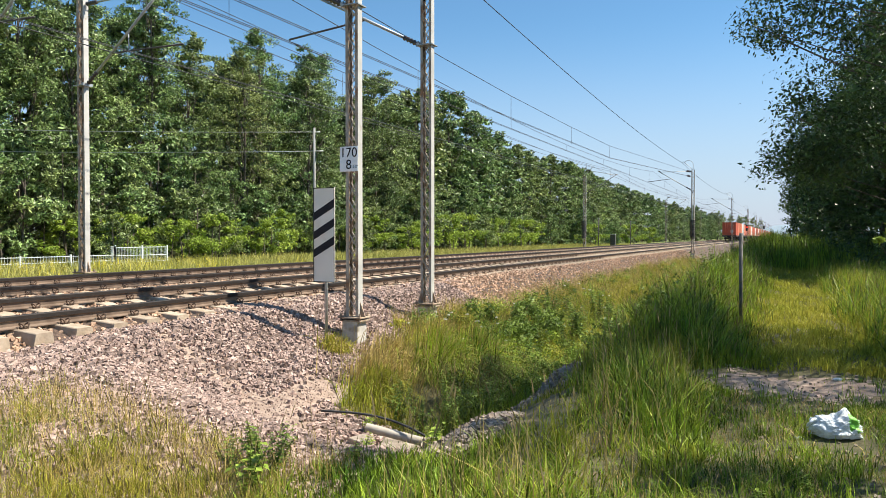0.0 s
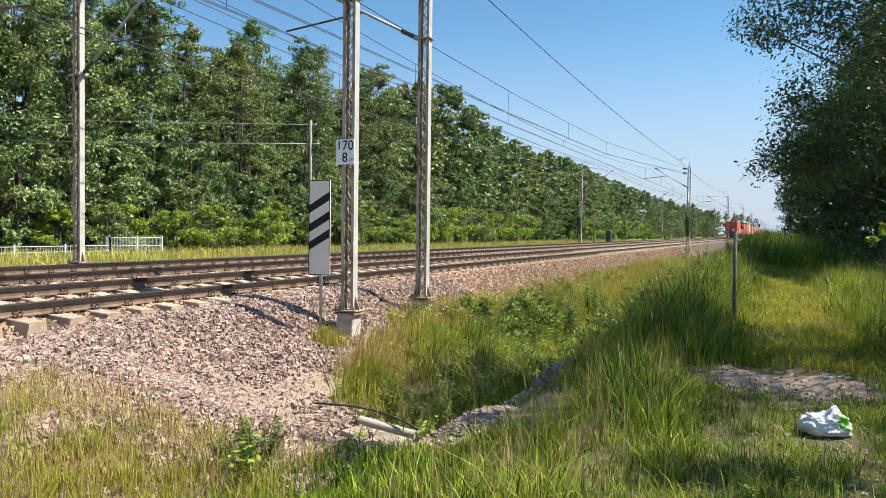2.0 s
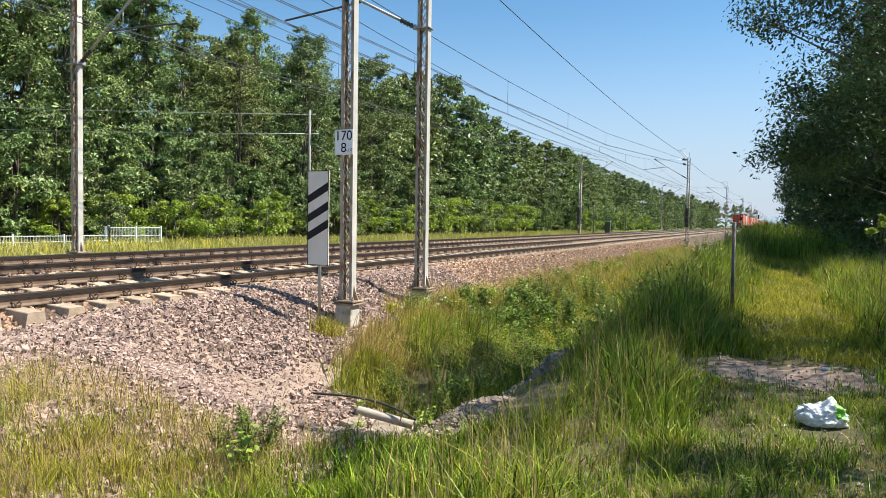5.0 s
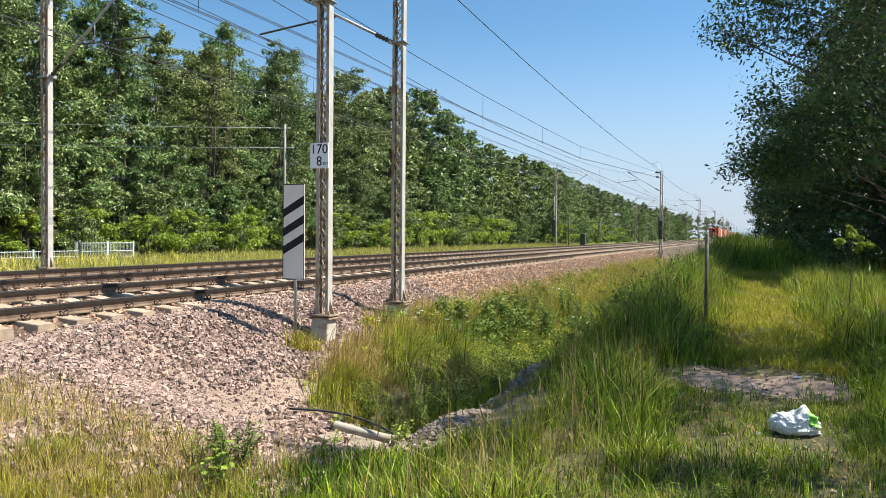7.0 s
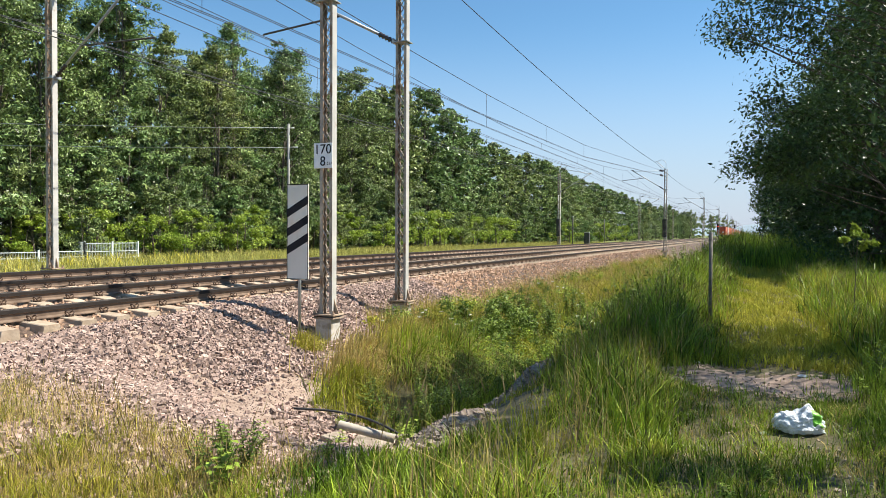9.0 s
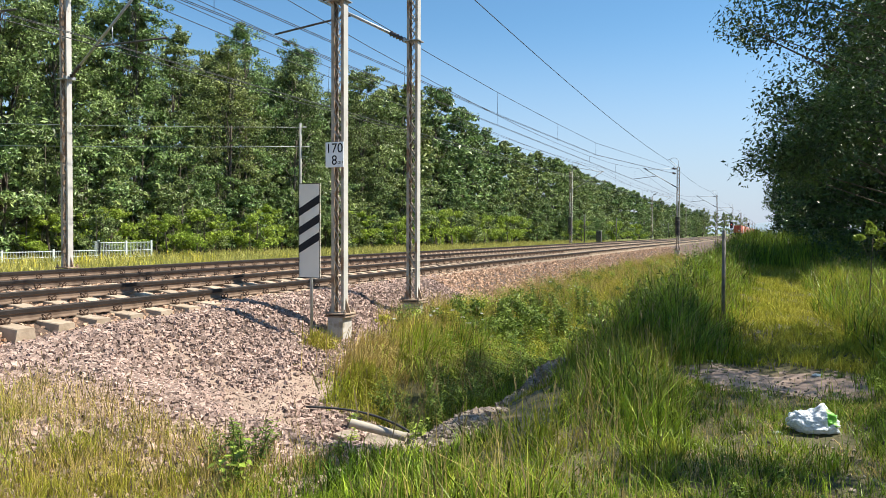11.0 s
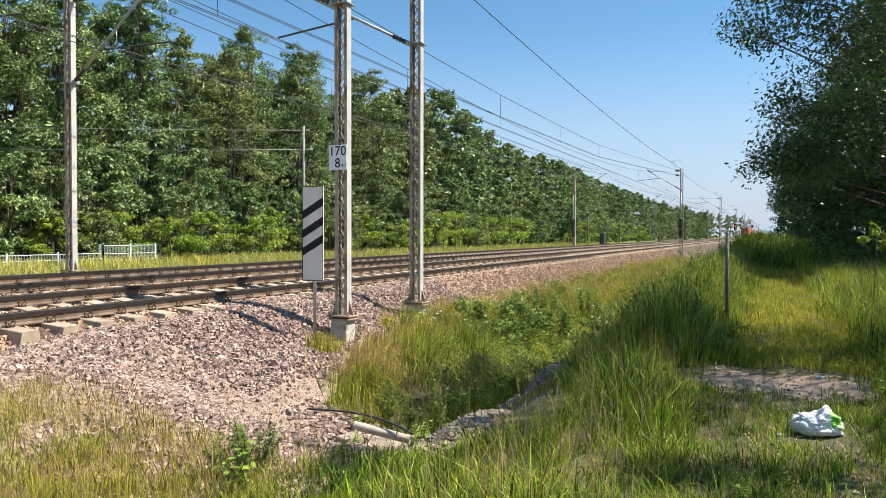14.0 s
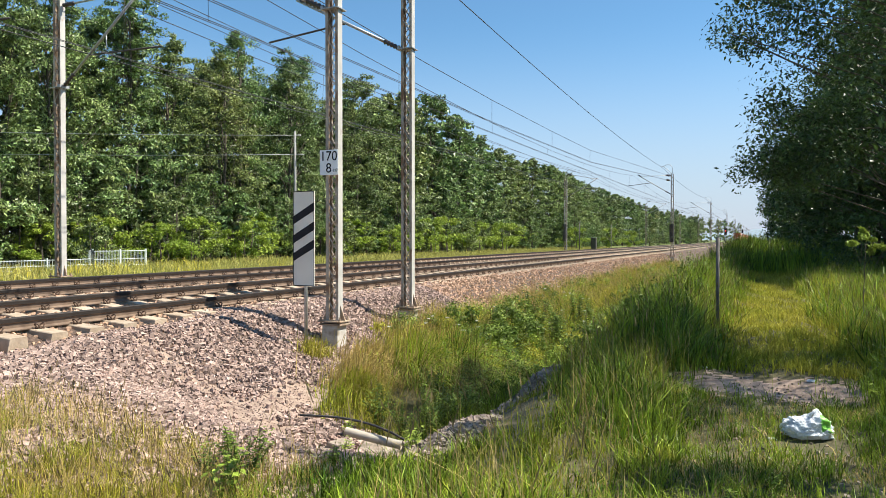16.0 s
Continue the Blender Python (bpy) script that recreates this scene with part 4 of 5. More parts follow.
blades("verge_grass", x[k], y[k], t[k] ** 1.3 * rng.uniform(0.2, 0.75, k.sum()), 0.015, 0.5, M_grass, "tall green grass before the trees", seed_heads=0.06)
x, y, t = tufty(8000, 1.15, 3.2, 10, 30, 380, 0.14, 1.2)
blades("verge_grass", x, y, t * rng.uniform(0.25, 0.7, len(x)), 0.015, 0.5, M_grass_mid, "sunlit yellow-green grass before the trees", seed_heads=0.08)
x, y, t = tufty(6000, 1.0, 1.8, 4.0, 9, 300, 0.08, 1.0)
blades("verge_grass", x, y, t * rng.uniform(0.12, 0.4, len(x)), 0.008, 0.55, M_grass, "green grass beside the trail")
x, y, t = tufty(30000, -3, 5, 30, 100, 2500, 0.3, 1.2)
blades("far_verge_grass", x, y, t * rng.uniform(0.6, 1.3, len(x)), 0.028, 0.4, M_grass, "tall shaded grass further along the trail", seed_heads=0.08)
# foreground patch on the gravel
x, y, t = tufty(17000, -7.0, -3.2, 2.0, 5.3, 300, 0.07, 1.0)
edge = 4.5 + 0.35 * np.sin(x * 2.3) + 0.25 * np.sin(x * 5.1 + 1)
k = (rng.uniform(0, 1, len(x)) < np.clip((edge + 0.5 - y) / 1.0, 0.03, 1)) & (y < edge + 0.6)
x, y, t = x[k], y[k], t[k]
blades("gravel_grass", x, y, t * rng.uniform(0.08, 0.4, len(x)), 0.006, 0.6, M_grass_mid, "yellowish thin grass growing out of the gravel", seed_heads=0.01)
x, y, t = tufty(3500, -6.8, -3.2, 2.0, 4.4, 80, 0.09, 1.0)
blades("gravel_grass", x, y, t * rng.uniform(0.06, 0.26, len(x)), 0.007, 0.6, M_grass, "green grass growing out of the gravel")
x, y, t = tufty(7500, -6.9, -3.4, 2.2, 5.1, 260, 0.1, 1.0)
blades("gravel_grass", x, y, t * rng.uniform(0.15, 0.45, len(x)), 0.0045, 0.45, M_grass_dry, "dry straw stalks in the gravel", seed_heads=0.1)
# ditch: the far bank is overgrown up to the ballast
x, y, t = tufty(30000, -7.1, -2.6, 8.3, 62, 1500, 0.12, 1.6)
k = ((x < -4.6) | (x > -3.3) | (y > 13)) & ~((y < 13.5) & (x < -5.7)) & (x < -2.4 - 0.02 * y + 1.0) & ~((y > 9.0) & (y < 12.6) & (x < -3.9))
t = np.where((x > -3.6) & (y < 13), t * 0.4, t)
x, y, t = x[k], y[k], t[k]
blades("ditch_grass", x, y, t ** 1.3 * rng.uniform(0.2, 0.75, len(x)) * (0.7 + 0.3 * smooth_step(y, 10, 16)), 0.011, 0.55, M_grass_mid, "mixed green and straw grass in the ditch", seed_heads=0.03)
x, y, t = tufty(15000, -7.0, -3.2, 12.8, 60, 700, 0.14, 1.5)
blades("ditch_grass", x, y, t * rng.uniform(0.2, 0.7, len(x)), 0.012, 0.55, M_grass, "green grass on the far ditch bank", seed_heads=0.03)
x, y, t = tufty(21000, -7.4, -5.2, 8.4, 60, 900, 0.12, 1.5)
k = ~((y < 12.6) & (x < -6.1 + 0.3 * np.sin(y * 3))) & ~((y < 10) & (x < -5.6)) & ~((y < 12) & (x > -5.7))
x, y, t = x[k], y[k], t[k]
blades("ditch_grass", x, y, t * rng.uniform(0.25, 0.72, len(x)), 0.008, 0.45, M_grass_dry, "dry straw grass along the ballast", seed_heads=0.1)
x, y, t = tufty(8000, -3.7, -1.9, 3.4, 5.5, 340, 0.08, 1.0)
blades("ditch_grass", x, y, t * rng.uniform(0.08, 0.26, len(x)), 0.011, 0.55, M_grass, "green grass in the ditch")


def make_tussock(x, y, n, h, spread, material, label, lean=0.6):
    n = n // 2
    a = rng.uniform(0, 6.283, n)
    r = np.abs(rng.normal(0, spread, n))
    k = int(n * 0.72)
    hs = rng.uniform(0.35, 1.1, n) * h
    xs, ys = x + r * np.cos(a), y + 1.4 * r * np.sin(a)
    blades("grass_tussock", xs[:k], ys[:k], hs[:k], 0.015, lean * 1.2, material, label, side=0.1)
    blades("grass_tussock", xs[k:], ys[k:], hs[k:] * 0.95, 0.009, lean, M_grass_dry, "straw stems in a grass tussock", side=0.1, seed_heads=0.04)


make_tussock(-5.7, 11.3, 4200, 1.0, 0.3, M_grass_mid, "large drooping yellow-green grass tussock above the ditch", 0.75)
make_tussock(-5.35, 10.9, 3600, 1.0, 0.3, M_grass, "large drooping green grass tussock above the ditch", 0.85)
make_tussock(-5.0, 11.8, 4200, 1.1, 0.34, M_grass, "large drooping dark green grass tussock in the ditch", 0.8)
make_tussock(-6.1, 10.7, 3300, 0.65, 0.3, M_grass_dry, "dry yellow tussock at the gravel edge", 0.55)
make_tussock(-5.5, 9.2, 3000, 0.55, 0.2, M_grass_mid, "yellow-green grass tussock at the gravel edge", 0.6)
make_tussock(-5.8, 9.8, 2700, 0.5, 0.3, M_grass_dry, "dry straw tussock on the gravel bank", 0.5)
make_tussock(-6.6, 14.6, 1200, 0.6, 0.25, M_grass_mid, "yellow-green tussock hiding the mast footing")
make_tussock(-6.9, 13.7, 1000, 0.55, 0.25, M_grass_dry, "dry straw tussock in front of the mast footing")
make_tussock(-6.3, 12.2, 1300, 0.5, 0.26, M_grass_dry, "dry straw tussock beside the mast footing")
make_tussock(-7.05, 10.25, 900, 0.42, 0.14, M_grass_mid, "yellowish tussock at the sign post")
make_tussock(-6.4, 12.9, 1800, 0.6, 0.35, M_grass_dry, "dry straw tussock below the masts")
make_tussock(-6.9, 15.6, 1800, 0.6, 0.4, M_grass_dry, "dry straw tussock at the ballast edge")
make_tussock(-6.5, 13.6, 1200, 0.55, 0.3, M_grass_dry, "dry straw tussock beside the mast")
# meadow beyond the tracks
x, y, t = tufty(60000, -33, -17.2, 8, 120, 6000, 0.25, 1.6)
blades("meadow_grass", x, y, t * rng.uniform(0.25, 0.6, len(x)), 0.026, 0.45, M_meadow_grass, "sunlit yellow-green meadow grass behind the tracks")
x, y, t = tufty(900, -31, -22, 14, 30, 120, 0.35, 1.0)
blades("yellow_flowers", x, y, t * rng.uniform(0.35, 0.65, len(x)), 0.022, 0.3, M_yellow, "yellow wildflowers in the meadow")

# ---- leafy plants and trees ----


def leaf_cloud(centres, radii, per, size, shell=0.55, flat=0.75, droop=0.0):
    """Triangles of many small pointed leaves spread through clumps."""
    n = len(centres) * per
    c = np.repeat(np.asarray(centres), per, 0)
    r = np.repeat(np.asarray(radii), per)
    d = rng.normal(0, 1, (n, 3))
    d /= np.linalg.norm(d, axis=1)[:, None]
    rad = r * (shell + (1 - shell) * rng.uniform(0, 1, n)) * rng.uniform(0.75, 1.12, n)
    p = c + d * rad[:, None] * np.array((1, 1, flat))
    nrm = d * 0.7 + rng.normal(0, 0.6, (n, 3)) + np.array((0, 0, 0.5))
    nrm /= np.linalg.norm(nrm, axis=1)[:, None]
    u = np.cross(nrm, rng.normal(0, 1, (n, 3)))
    u /= np.linalg.norm(u, axis=1)[:, None] + 1e-9
    w = np.cross(nrm, u)
    s = (size * rng.uniform(0.6, 1.3, n))[:, None]
    V = np.stack([p - u * s, p - w * s * 0.42 + nrm * s * 0.12, p + u * s - np.array((0, 0, droop)) * s, p + w * s * 0.42 + nrm * s * 0.12], 1)
    t = (np.array([(0, 1, 2), (0, 2, 3)])[None] + 4 * np.arange(n)[:, None, None]).reshape(-1, 3)
    return V.reshape(-1, 3), t


def crown_clumps(h, r, base, n):
    """Clump centres of an uneven crown, strung along rising boughs."""
    out, rad = [], []
    boughs = max(5, n // 7)
    for i in range(boughs):
        u = ((i + rng.uniform(0.1, 0.9)) / boughs) ** 0.9
        z = base + (h * 0.95 - base) * u
        prof = (1 - u ** 3.2) ** 0.6 * (0.72 + 0.28 * min(1, u / 0.3)) * rng.uniform(0.62, 1.15)
        a = i * 2.4 + rng.uniform(-0.5, 0.5)
        rise = rng.uniform(-0.1, 0.45) + 0.5 * u
        for k in range(n // boughs + (i < n % boughs)):
            q = r * prof * rng.uniform(0.25, 1.0) ** 0.7
            b = a + rng.normal(0, 0.2)
            out.append((q * math.cos(b) + rng.normal(0, 0.07) * r, q * math.sin(b) + rng.normal(0, 0.07) * r, min(h, z + (rise * (q / r - 0.5) + rng.normal(0, 0.1)) * r)))
            rad.append(r * rng.uniform(0.09, 0.21) * (1 - 0.3 * u))
    return np.array(out), np.array(rad)


def round_clumps(h, r, base, n):
    """Clump centres of a dense rounded crown."""
    out, rad = [], []
    for i in range(n):
        u = rng.uniform(0, 1) ** 0.85
        z = base + (h * 0.96 - base) * u
        prof = (1 - u ** 3.6) ** 0.55 * (0.7 + 0.3 * min(1, u / 0.3)) * rng.uniform(0.8, 1.12)
        a = rng.uniform(0, 6.283)
        q = r * prof * (0.2 + 0.85 * math.sqrt(rng.uniform(0, 1)))
        out.append((q * math.cos(a), q * math.sin(a), z))
        rad.append(r * rng.uniform(0.12, 0.28) * (1 - 0.35 * u))
    return np.array(out), np.array(rad)


def make_tree(name, h, r, base, clumps, per, size, leaf, label, category="tree", group="", trunk_r=0.16, stems=1, flat=0.75, lean=0.0, fill=3, limb_step=3, side_sprays=0, rounded=False):
    """A tapered trunk with limbs to the clumps, and a crown of small leaves."""
    c, rad = (round_clumps if rounded else crown_clumps)(h, r, base, clumps)
    c[:, 0] += lean * (c[:, 2] / h) ** 1.5
    if side_sprays:
        # long boughs that reach out over the trail
        e = np.stack([rng.uniform(-1.02, -0.7, side_sprays) * r, rng.uniform(-0.45, 0.25, side_sprays) * r, base + np.where(rng.uniform(0, 1, side_sprays) < 0.55, rng.uniform(-0.1, 0.95, side_sprays), rng.uniform(1.7, 3.2, side_sprays))], 1)
        e[:, 0] += 0.12 * r * np.sin(e[:, 2] * 2.6)
        c, rad = np.concatenate([c, e]), np.concatenate([rad, rng.uniform(0.07, 0.13, side_sprays) * r])
    th = tagged(empty(name), label, category, group)
    bm = bmesh.new()
    for s in range(stems):
        o = Vector((0, 0, 0)) if stems == 1 else Vector((rng.uniform(-0.3, 0.3) * r, rng.uniform(-0.3, 0.3) * r, 0))
        pts = [o + Vector((0.12 * r * math.sin(2.1 * u + s) * u + lean * u ** 1.5, 0.1 * r * math.sin(3 * u + 2 * s) * u, -0.15 + h * 0.86 * u)) for u in np.linspace(0, 1, 8)]
        tube(bm, pts, [trunk_r * (1.25 if i == 0 else 1) * (1 - 0.85 * i / 7) for i in range(8)], 7)
        for j in range(s, len(c), max(1, stems * limb_step)):
            e = Vector(c[j])
            u = min(0.9, max(0.1, (e.z - rng.uniform(0.08, 0.34) * h) / (0.86 * h)))
            st = Vector(np.array([np.interp(u * 7, range(8), [p[k] for p in pts]) for k in range(3)]))
            md = st.lerp(e, 0.55) + Vector((rng.uniform(-0.08, 0.08) * r, rng.uniform(-0.08, 0.08) * r, rng.uniform(-0.02, 0.12) * r))
            tube(bm, [st, md, e], [trunk_r * 0.3 * (1 - 0.5 * u), trunk_r * 0.14, 0.006], 5, False)
    part("trunk", bm, M_bark, th, smooth=True)
    v, t = leaf_cloud(c, rad, per, size, flat=flat)
    core = c * np.array((0.72, 0.72, 1.0))
    v2, t2 = leaf_cloud(core, rad * 0.95, max(6, per // fill), size * 1.75, shell=0.1, flat=flat)
    t = np.concatenate([t, t2 + len(v)])
    v = np.concatenate([v, v2])
    cr = new("crown", fast_mesh("crown", v, t, leaf))
    cr.parent = th
    return th


def place(src, x, y, rz, s, dz=0.0, wide=1.0):
    ob = copy_thing(src, pose(x, y, float(ground_z(x, y)) + dz, 0, 0, rz))
    ob.scale = (s * wide * rng.uniform(0.9, 1.1), s * wide * rng.uniform(0.9, 1.1), s)
    return ob


# forest beyond the tracks
kinds = [
    make_tree("oak_tree", 19, 4.4, 0.7, 270, 72, 0.097, M_leaf_a, "tall dark green oak at the forest edge", group="forest beyond the tracks", limb_step=5),
    make_tree("birch_tree", 20, 3.7, 0.7, 250, 72, 0.09, M_leaf_b, "tall slender birch at the forest edge", group="forest beyond the tracks", trunk_r=0.13, limb_step=5),
    make_tree("alder_tree", 17.5, 4.3, 0.5, 260, 72, 0.097, M_leaf_a, "broad dark alder at the forest edge", group="forest beyond the tracks", limb_step=5),
    make_tree("ash_tree", 18.5, 4.0, 0.7, 250, 72, 0.094, M_leaf_b, "tall ash with an open crown at the forest edge", group="forest beyond the tracks", limb_step=5),
]
far_kinds = [
    make_tree("oak_tree", 18.5, 4.4, 0.6, 190, 22, 0.22, M_leaf_a, "tall oak further along the forest edge", group="forest beyond the tracks", limb_step=6),
    make_tree("birch_tree", 17.5, 4.0, 0.4, 190, 22, 0.21, M_leaf_b, "birch further along the forest edge", group="forest beyond the tracks", limb_step=6),
]
distant_kinds = [
    make_tree("oak_tree", 18.5, 4.4, 0.4, 120, 14, 0.34, M_leaf_a, "oak in the hazy distance along the forest edge", group="forest beyond the tracks", limb_step=8),
    make_tree("birch_tree", 17.5, 4.0, 0.3, 120, 14, 0.32, M_leaf_b, "birch in the hazy distance along the forest edge", group="forest beyond the tracks", limb_step=8),
]
shrubs = [
    make_tree("hazel_shrub", 5.0, 2.6, 0.3, 70, 46, 0.1, M_leaf_b, "dense green hazel shrub before the forest", "shrub", "shrubs along the forest", 0.05, 4),
    make_tree("elder_shrub", 3.6, 2.2, 0.2, 60, 46, 0.085, M_leaf_c, "light green sunlit shrub before the forest", "shrub", "shrubs along the forest", 0.04, 4),
    make_tree("willow_shrub", 7.0, 2.8, 0.4, 90, 46, 0.1, M_leaf_a, "dark green willow shrub before the forest", "shrub", "shrubs along the forest", 0.06, 4),
]


def tall(y):
    """Height of the forest edge along the line, relative to the model trees."""
    return float(np.interp(y, (0, 40, 60, 75, 88, 105, 140, 240, 400), (1.06, 1.04, 1.02, 1.1, 1.06, 0.92, 0.92, 0.82, 0.8)))


y = 14.0
while y < 97:
    for row, (x0, sp) in enumerate(((-38.5, 0), (-42.5, 2.3))):
        if row == 1 and rng.uniform() < 0.1:
            continue
        place(kinds[int(rng.integers(0, 4))] if row == 0 and y < 66 else far_kinds[int(rng.integers(0, 2))], x0 + rng.uniform(-1.6, 1.6), y + sp + rng.uniform(-1, 1), rng.uniform(0, 360), rng.uniform(0.86, 1.06) * tall(y))
    y += 4.1
y = 4.0
while y < 100:
    place(distant_kinds[int(rng.integers(0, 2))], -48 + rng.uniform(-2, 2), y, rng.uniform(0, 360), rng.uniform(0.95, 1.05) * tall(y))
    y += 5.0
y = 97.0
while y < 430:
    place((far_kinds if y < 170 else distant_kinds)[int(rng.integers(0, 2))], -37.5 + rng.uniform(-2.5, 2.5) + max(0, y - 250) * 0.02, y, rng.uniform(0, 360), rng.uniform(0.88, 1.06) * tall(y), 0.0, 1.2)
    y += 4.2 if y < 200 else 7.0
y = 18.0
while y < 120:
    place(shrubs[(0, 2, 2, 0, 1)[int(rng.integers(0, 5))]], -34.4 + rng.uniform(-1.3, 1.0), y, rng.uniform(0, 360), rng.uniform(0.7, 1.2))
    place(shrubs[(0, 2)[int(rng.integers(0, 2))]], -36.6 + rng.uniform(-0.8, 0.8), y + 1.2, rng.uniform(0, 360), rng.uniform(0.8, 1.3))
    y += 2.6
for x, yy, k, s in ((-31.5, 33.5, 1, 0.95), (-32.4, 31.2, 1, 0.8), (-32.5, 35.4, 0, 0.55), (-31.5, 50, 0, 0.8), (-31, 58, 1, 0.8), (-31.5, 66, 1, 1.2), (-30.5, 74, 0, 0.8), (-30, 84, 1, 1.2), (-29.5, 95, 0, 0.9), (-32, 45, 0, 0.7), (-26, 106, 1, 1.1), (-25, 116, 0, 0.8), (-25, 130, 1, 1.2), (-24, 145, 1, 1.1), (-32.5, 53, 1, 1.1), (-32.6, 40, 1, 0.9), (-32, 62, 1, 1.0), (-31.5, 70, 1, 1.3), (-31, 79, 1, 1.2), (-30.5, 90, 1, 1.2), (-32.5, 27, 0, 0.6)):
    place(shrubs[k], x, yy, rng.uniform(0, 360), s)
# lower growth in front of the far end of the forest
y = 110.0
while y < 330:
    place((far_kinds if y < 150 else distant_kinds)[int(rng.integers(0, 2))], -31 + rng.uniform(-1.5, 1.5) + (y - 110) * 0.012, y, rng.uniform(0, 360), rng.uniform(0.32, 0.52), 0.0, 1.5)
    y += 5.0 + (y - 110) * 0.03
for x, yy, s in ((-22, 205, 0.6), (-24, 300, 0.7), (-21, 240, 0.5), (-24, 170, 0.45), (-27, 340, 0.6), (-29, 390, 0.8), (-26, 480, 0.9), (-30, 470, 0.9), (-22, 420, 0.75), (-20, 540, 0.9), (-26, 560, 1.0), (-18, 620, 0.9)):
    place(distant_kinds[1], x, yy, rng.uniform(0, 360), s)
for o in kinds + far_kinds + distant_kinds + shrubs:
    o.matrix_basis = pose(-52 - 3 * rng.uniform(0, 1), 20 + 12 * (kinds + far_kinds + distant_kinds + shrubs).index(o), 0.2)

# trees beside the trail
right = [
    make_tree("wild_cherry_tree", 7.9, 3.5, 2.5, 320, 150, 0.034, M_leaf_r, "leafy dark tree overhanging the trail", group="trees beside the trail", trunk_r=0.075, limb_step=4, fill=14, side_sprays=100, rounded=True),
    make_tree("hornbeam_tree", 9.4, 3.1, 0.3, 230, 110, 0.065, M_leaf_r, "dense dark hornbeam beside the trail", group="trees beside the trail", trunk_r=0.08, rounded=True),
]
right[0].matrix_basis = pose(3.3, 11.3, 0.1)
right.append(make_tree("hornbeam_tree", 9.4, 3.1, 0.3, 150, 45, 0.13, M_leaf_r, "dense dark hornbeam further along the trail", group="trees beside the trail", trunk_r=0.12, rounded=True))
right[2].matrix_basis = pose(8.0, 44, 0.3)
right[1].matrix_basis = pose(4.8, 29.5, 0.15)
right[1].scale = (1.15, 1.15, 1.2)
for k, (x, yy, s) in enumerate(((4.7, 34.0, 1.2), (4.2, 39, 1.1), (4.0, 47, 1.1), (3.6, 56, 1.1), (3.4, 66, 1.1), (3.2, 78, 1.1), (3.0, 92, 1.1), (8.5, 29, 1.2), (7.5, 36, 1.2))):
    place(right[1] if yy < 37 and x < 6 else right[2], x, yy, 67 * k, s)


# unseen birches, added only to throw dappled shade on the near trail
thin = make_tree("young_birch", 7.2, 2.3, 1.8, 80, 75, 0.05, M_leaf_r, "slender young birch added out of view to shade the trail", group="trees beside the trail", trunk_r=0.07, fill=30)
thin.matrix_basis = pose(4.1, 6.5, 0.1)
for k, (x, yy, s) in enumerate(((4.9, 3.4, 1.15), (5.6, -1.0, 1.0))):
    place(thin, x, yy, 51 * k, s)


# added trees with crowns out of view; their shadows darken ditch and bank
high = make_tree("tall_birch", 11.6, 2.3, 6.6, 56, 80, 0.05, M_leaf_r, "tall high-crowned birch added out of view to shade the ditch", group="trees beside the trail", trunk_r=0.1, fill=40)
high.matrix_basis = pose(2.8, 13.3, 0.1)
place(high, 3.5, 8.6, 70, 0.95, 0.0, 0.75)


# stands for a sunlit branch tip; the pale leaf colour carries the light
sprig = make_tree("elder_sapling", 1.95, 0.38, 1.35, 16, 36, 0.045, M_leaf_c, "sunlit branch tip at the edge of the trees, painted with pale leaves", group="trees beside the trail", trunk_r=0.015, fill=6)
sprig.matrix_basis = pose(1.6, 14.0, float(ground_z(1.6, 14.0)))


def make_weed(h, n, size, material, label, stems=5):
    th = tagged(empty("weed"), label, "weed", "weeds in the ditch")
    V, T, o = [], [], 0
    for s in range(stems):
        a = rng.uniform(0, 6.283)
        l = rng.uniform(0.1, 0.4) * h
        hh = h * rng.uniform(0.65, 1)
        pts = [(l * u * u * math.cos(a), l * u * u * math.sin(a), hh * u) for u in np.linspace(0, 1, 5)]
        part("stem", tube(bmesh.new(), pts, [0.007, 0.006, 0.005, 0.004, 0.002], 5), M_weed, th)
        for j in range(n):
            u = 0.15 + 0.85 * j / n
            p = np.array((l * u * u * math.cos(a), l * u * u * math.sin(a), hh * u))
            b = j * 2.4 + s
            d = np.array((math.cos(b), math.sin(b), rng.uniform(-0.2, 0.5)))
            w = np.array((-math.sin(b), math.cos(b), 0)) * size * 0.24
            L = size * rng.uniform(0.7, 1.2) * (1.1 - 0.5 * u)
            V += [p, p + d * L * 0.5 + w, p + d * L - np.array((0, 0, 0.25 * L)), p + d * L * 0.5 - w]
            T += [(o, o + 1, o + 2), (o, o + 2, o + 3)]
            o += 4
    lf = new("foliage", fast_mesh("foliage", np.array(V), np.array(T), material))
    lf.parent = th
    return th


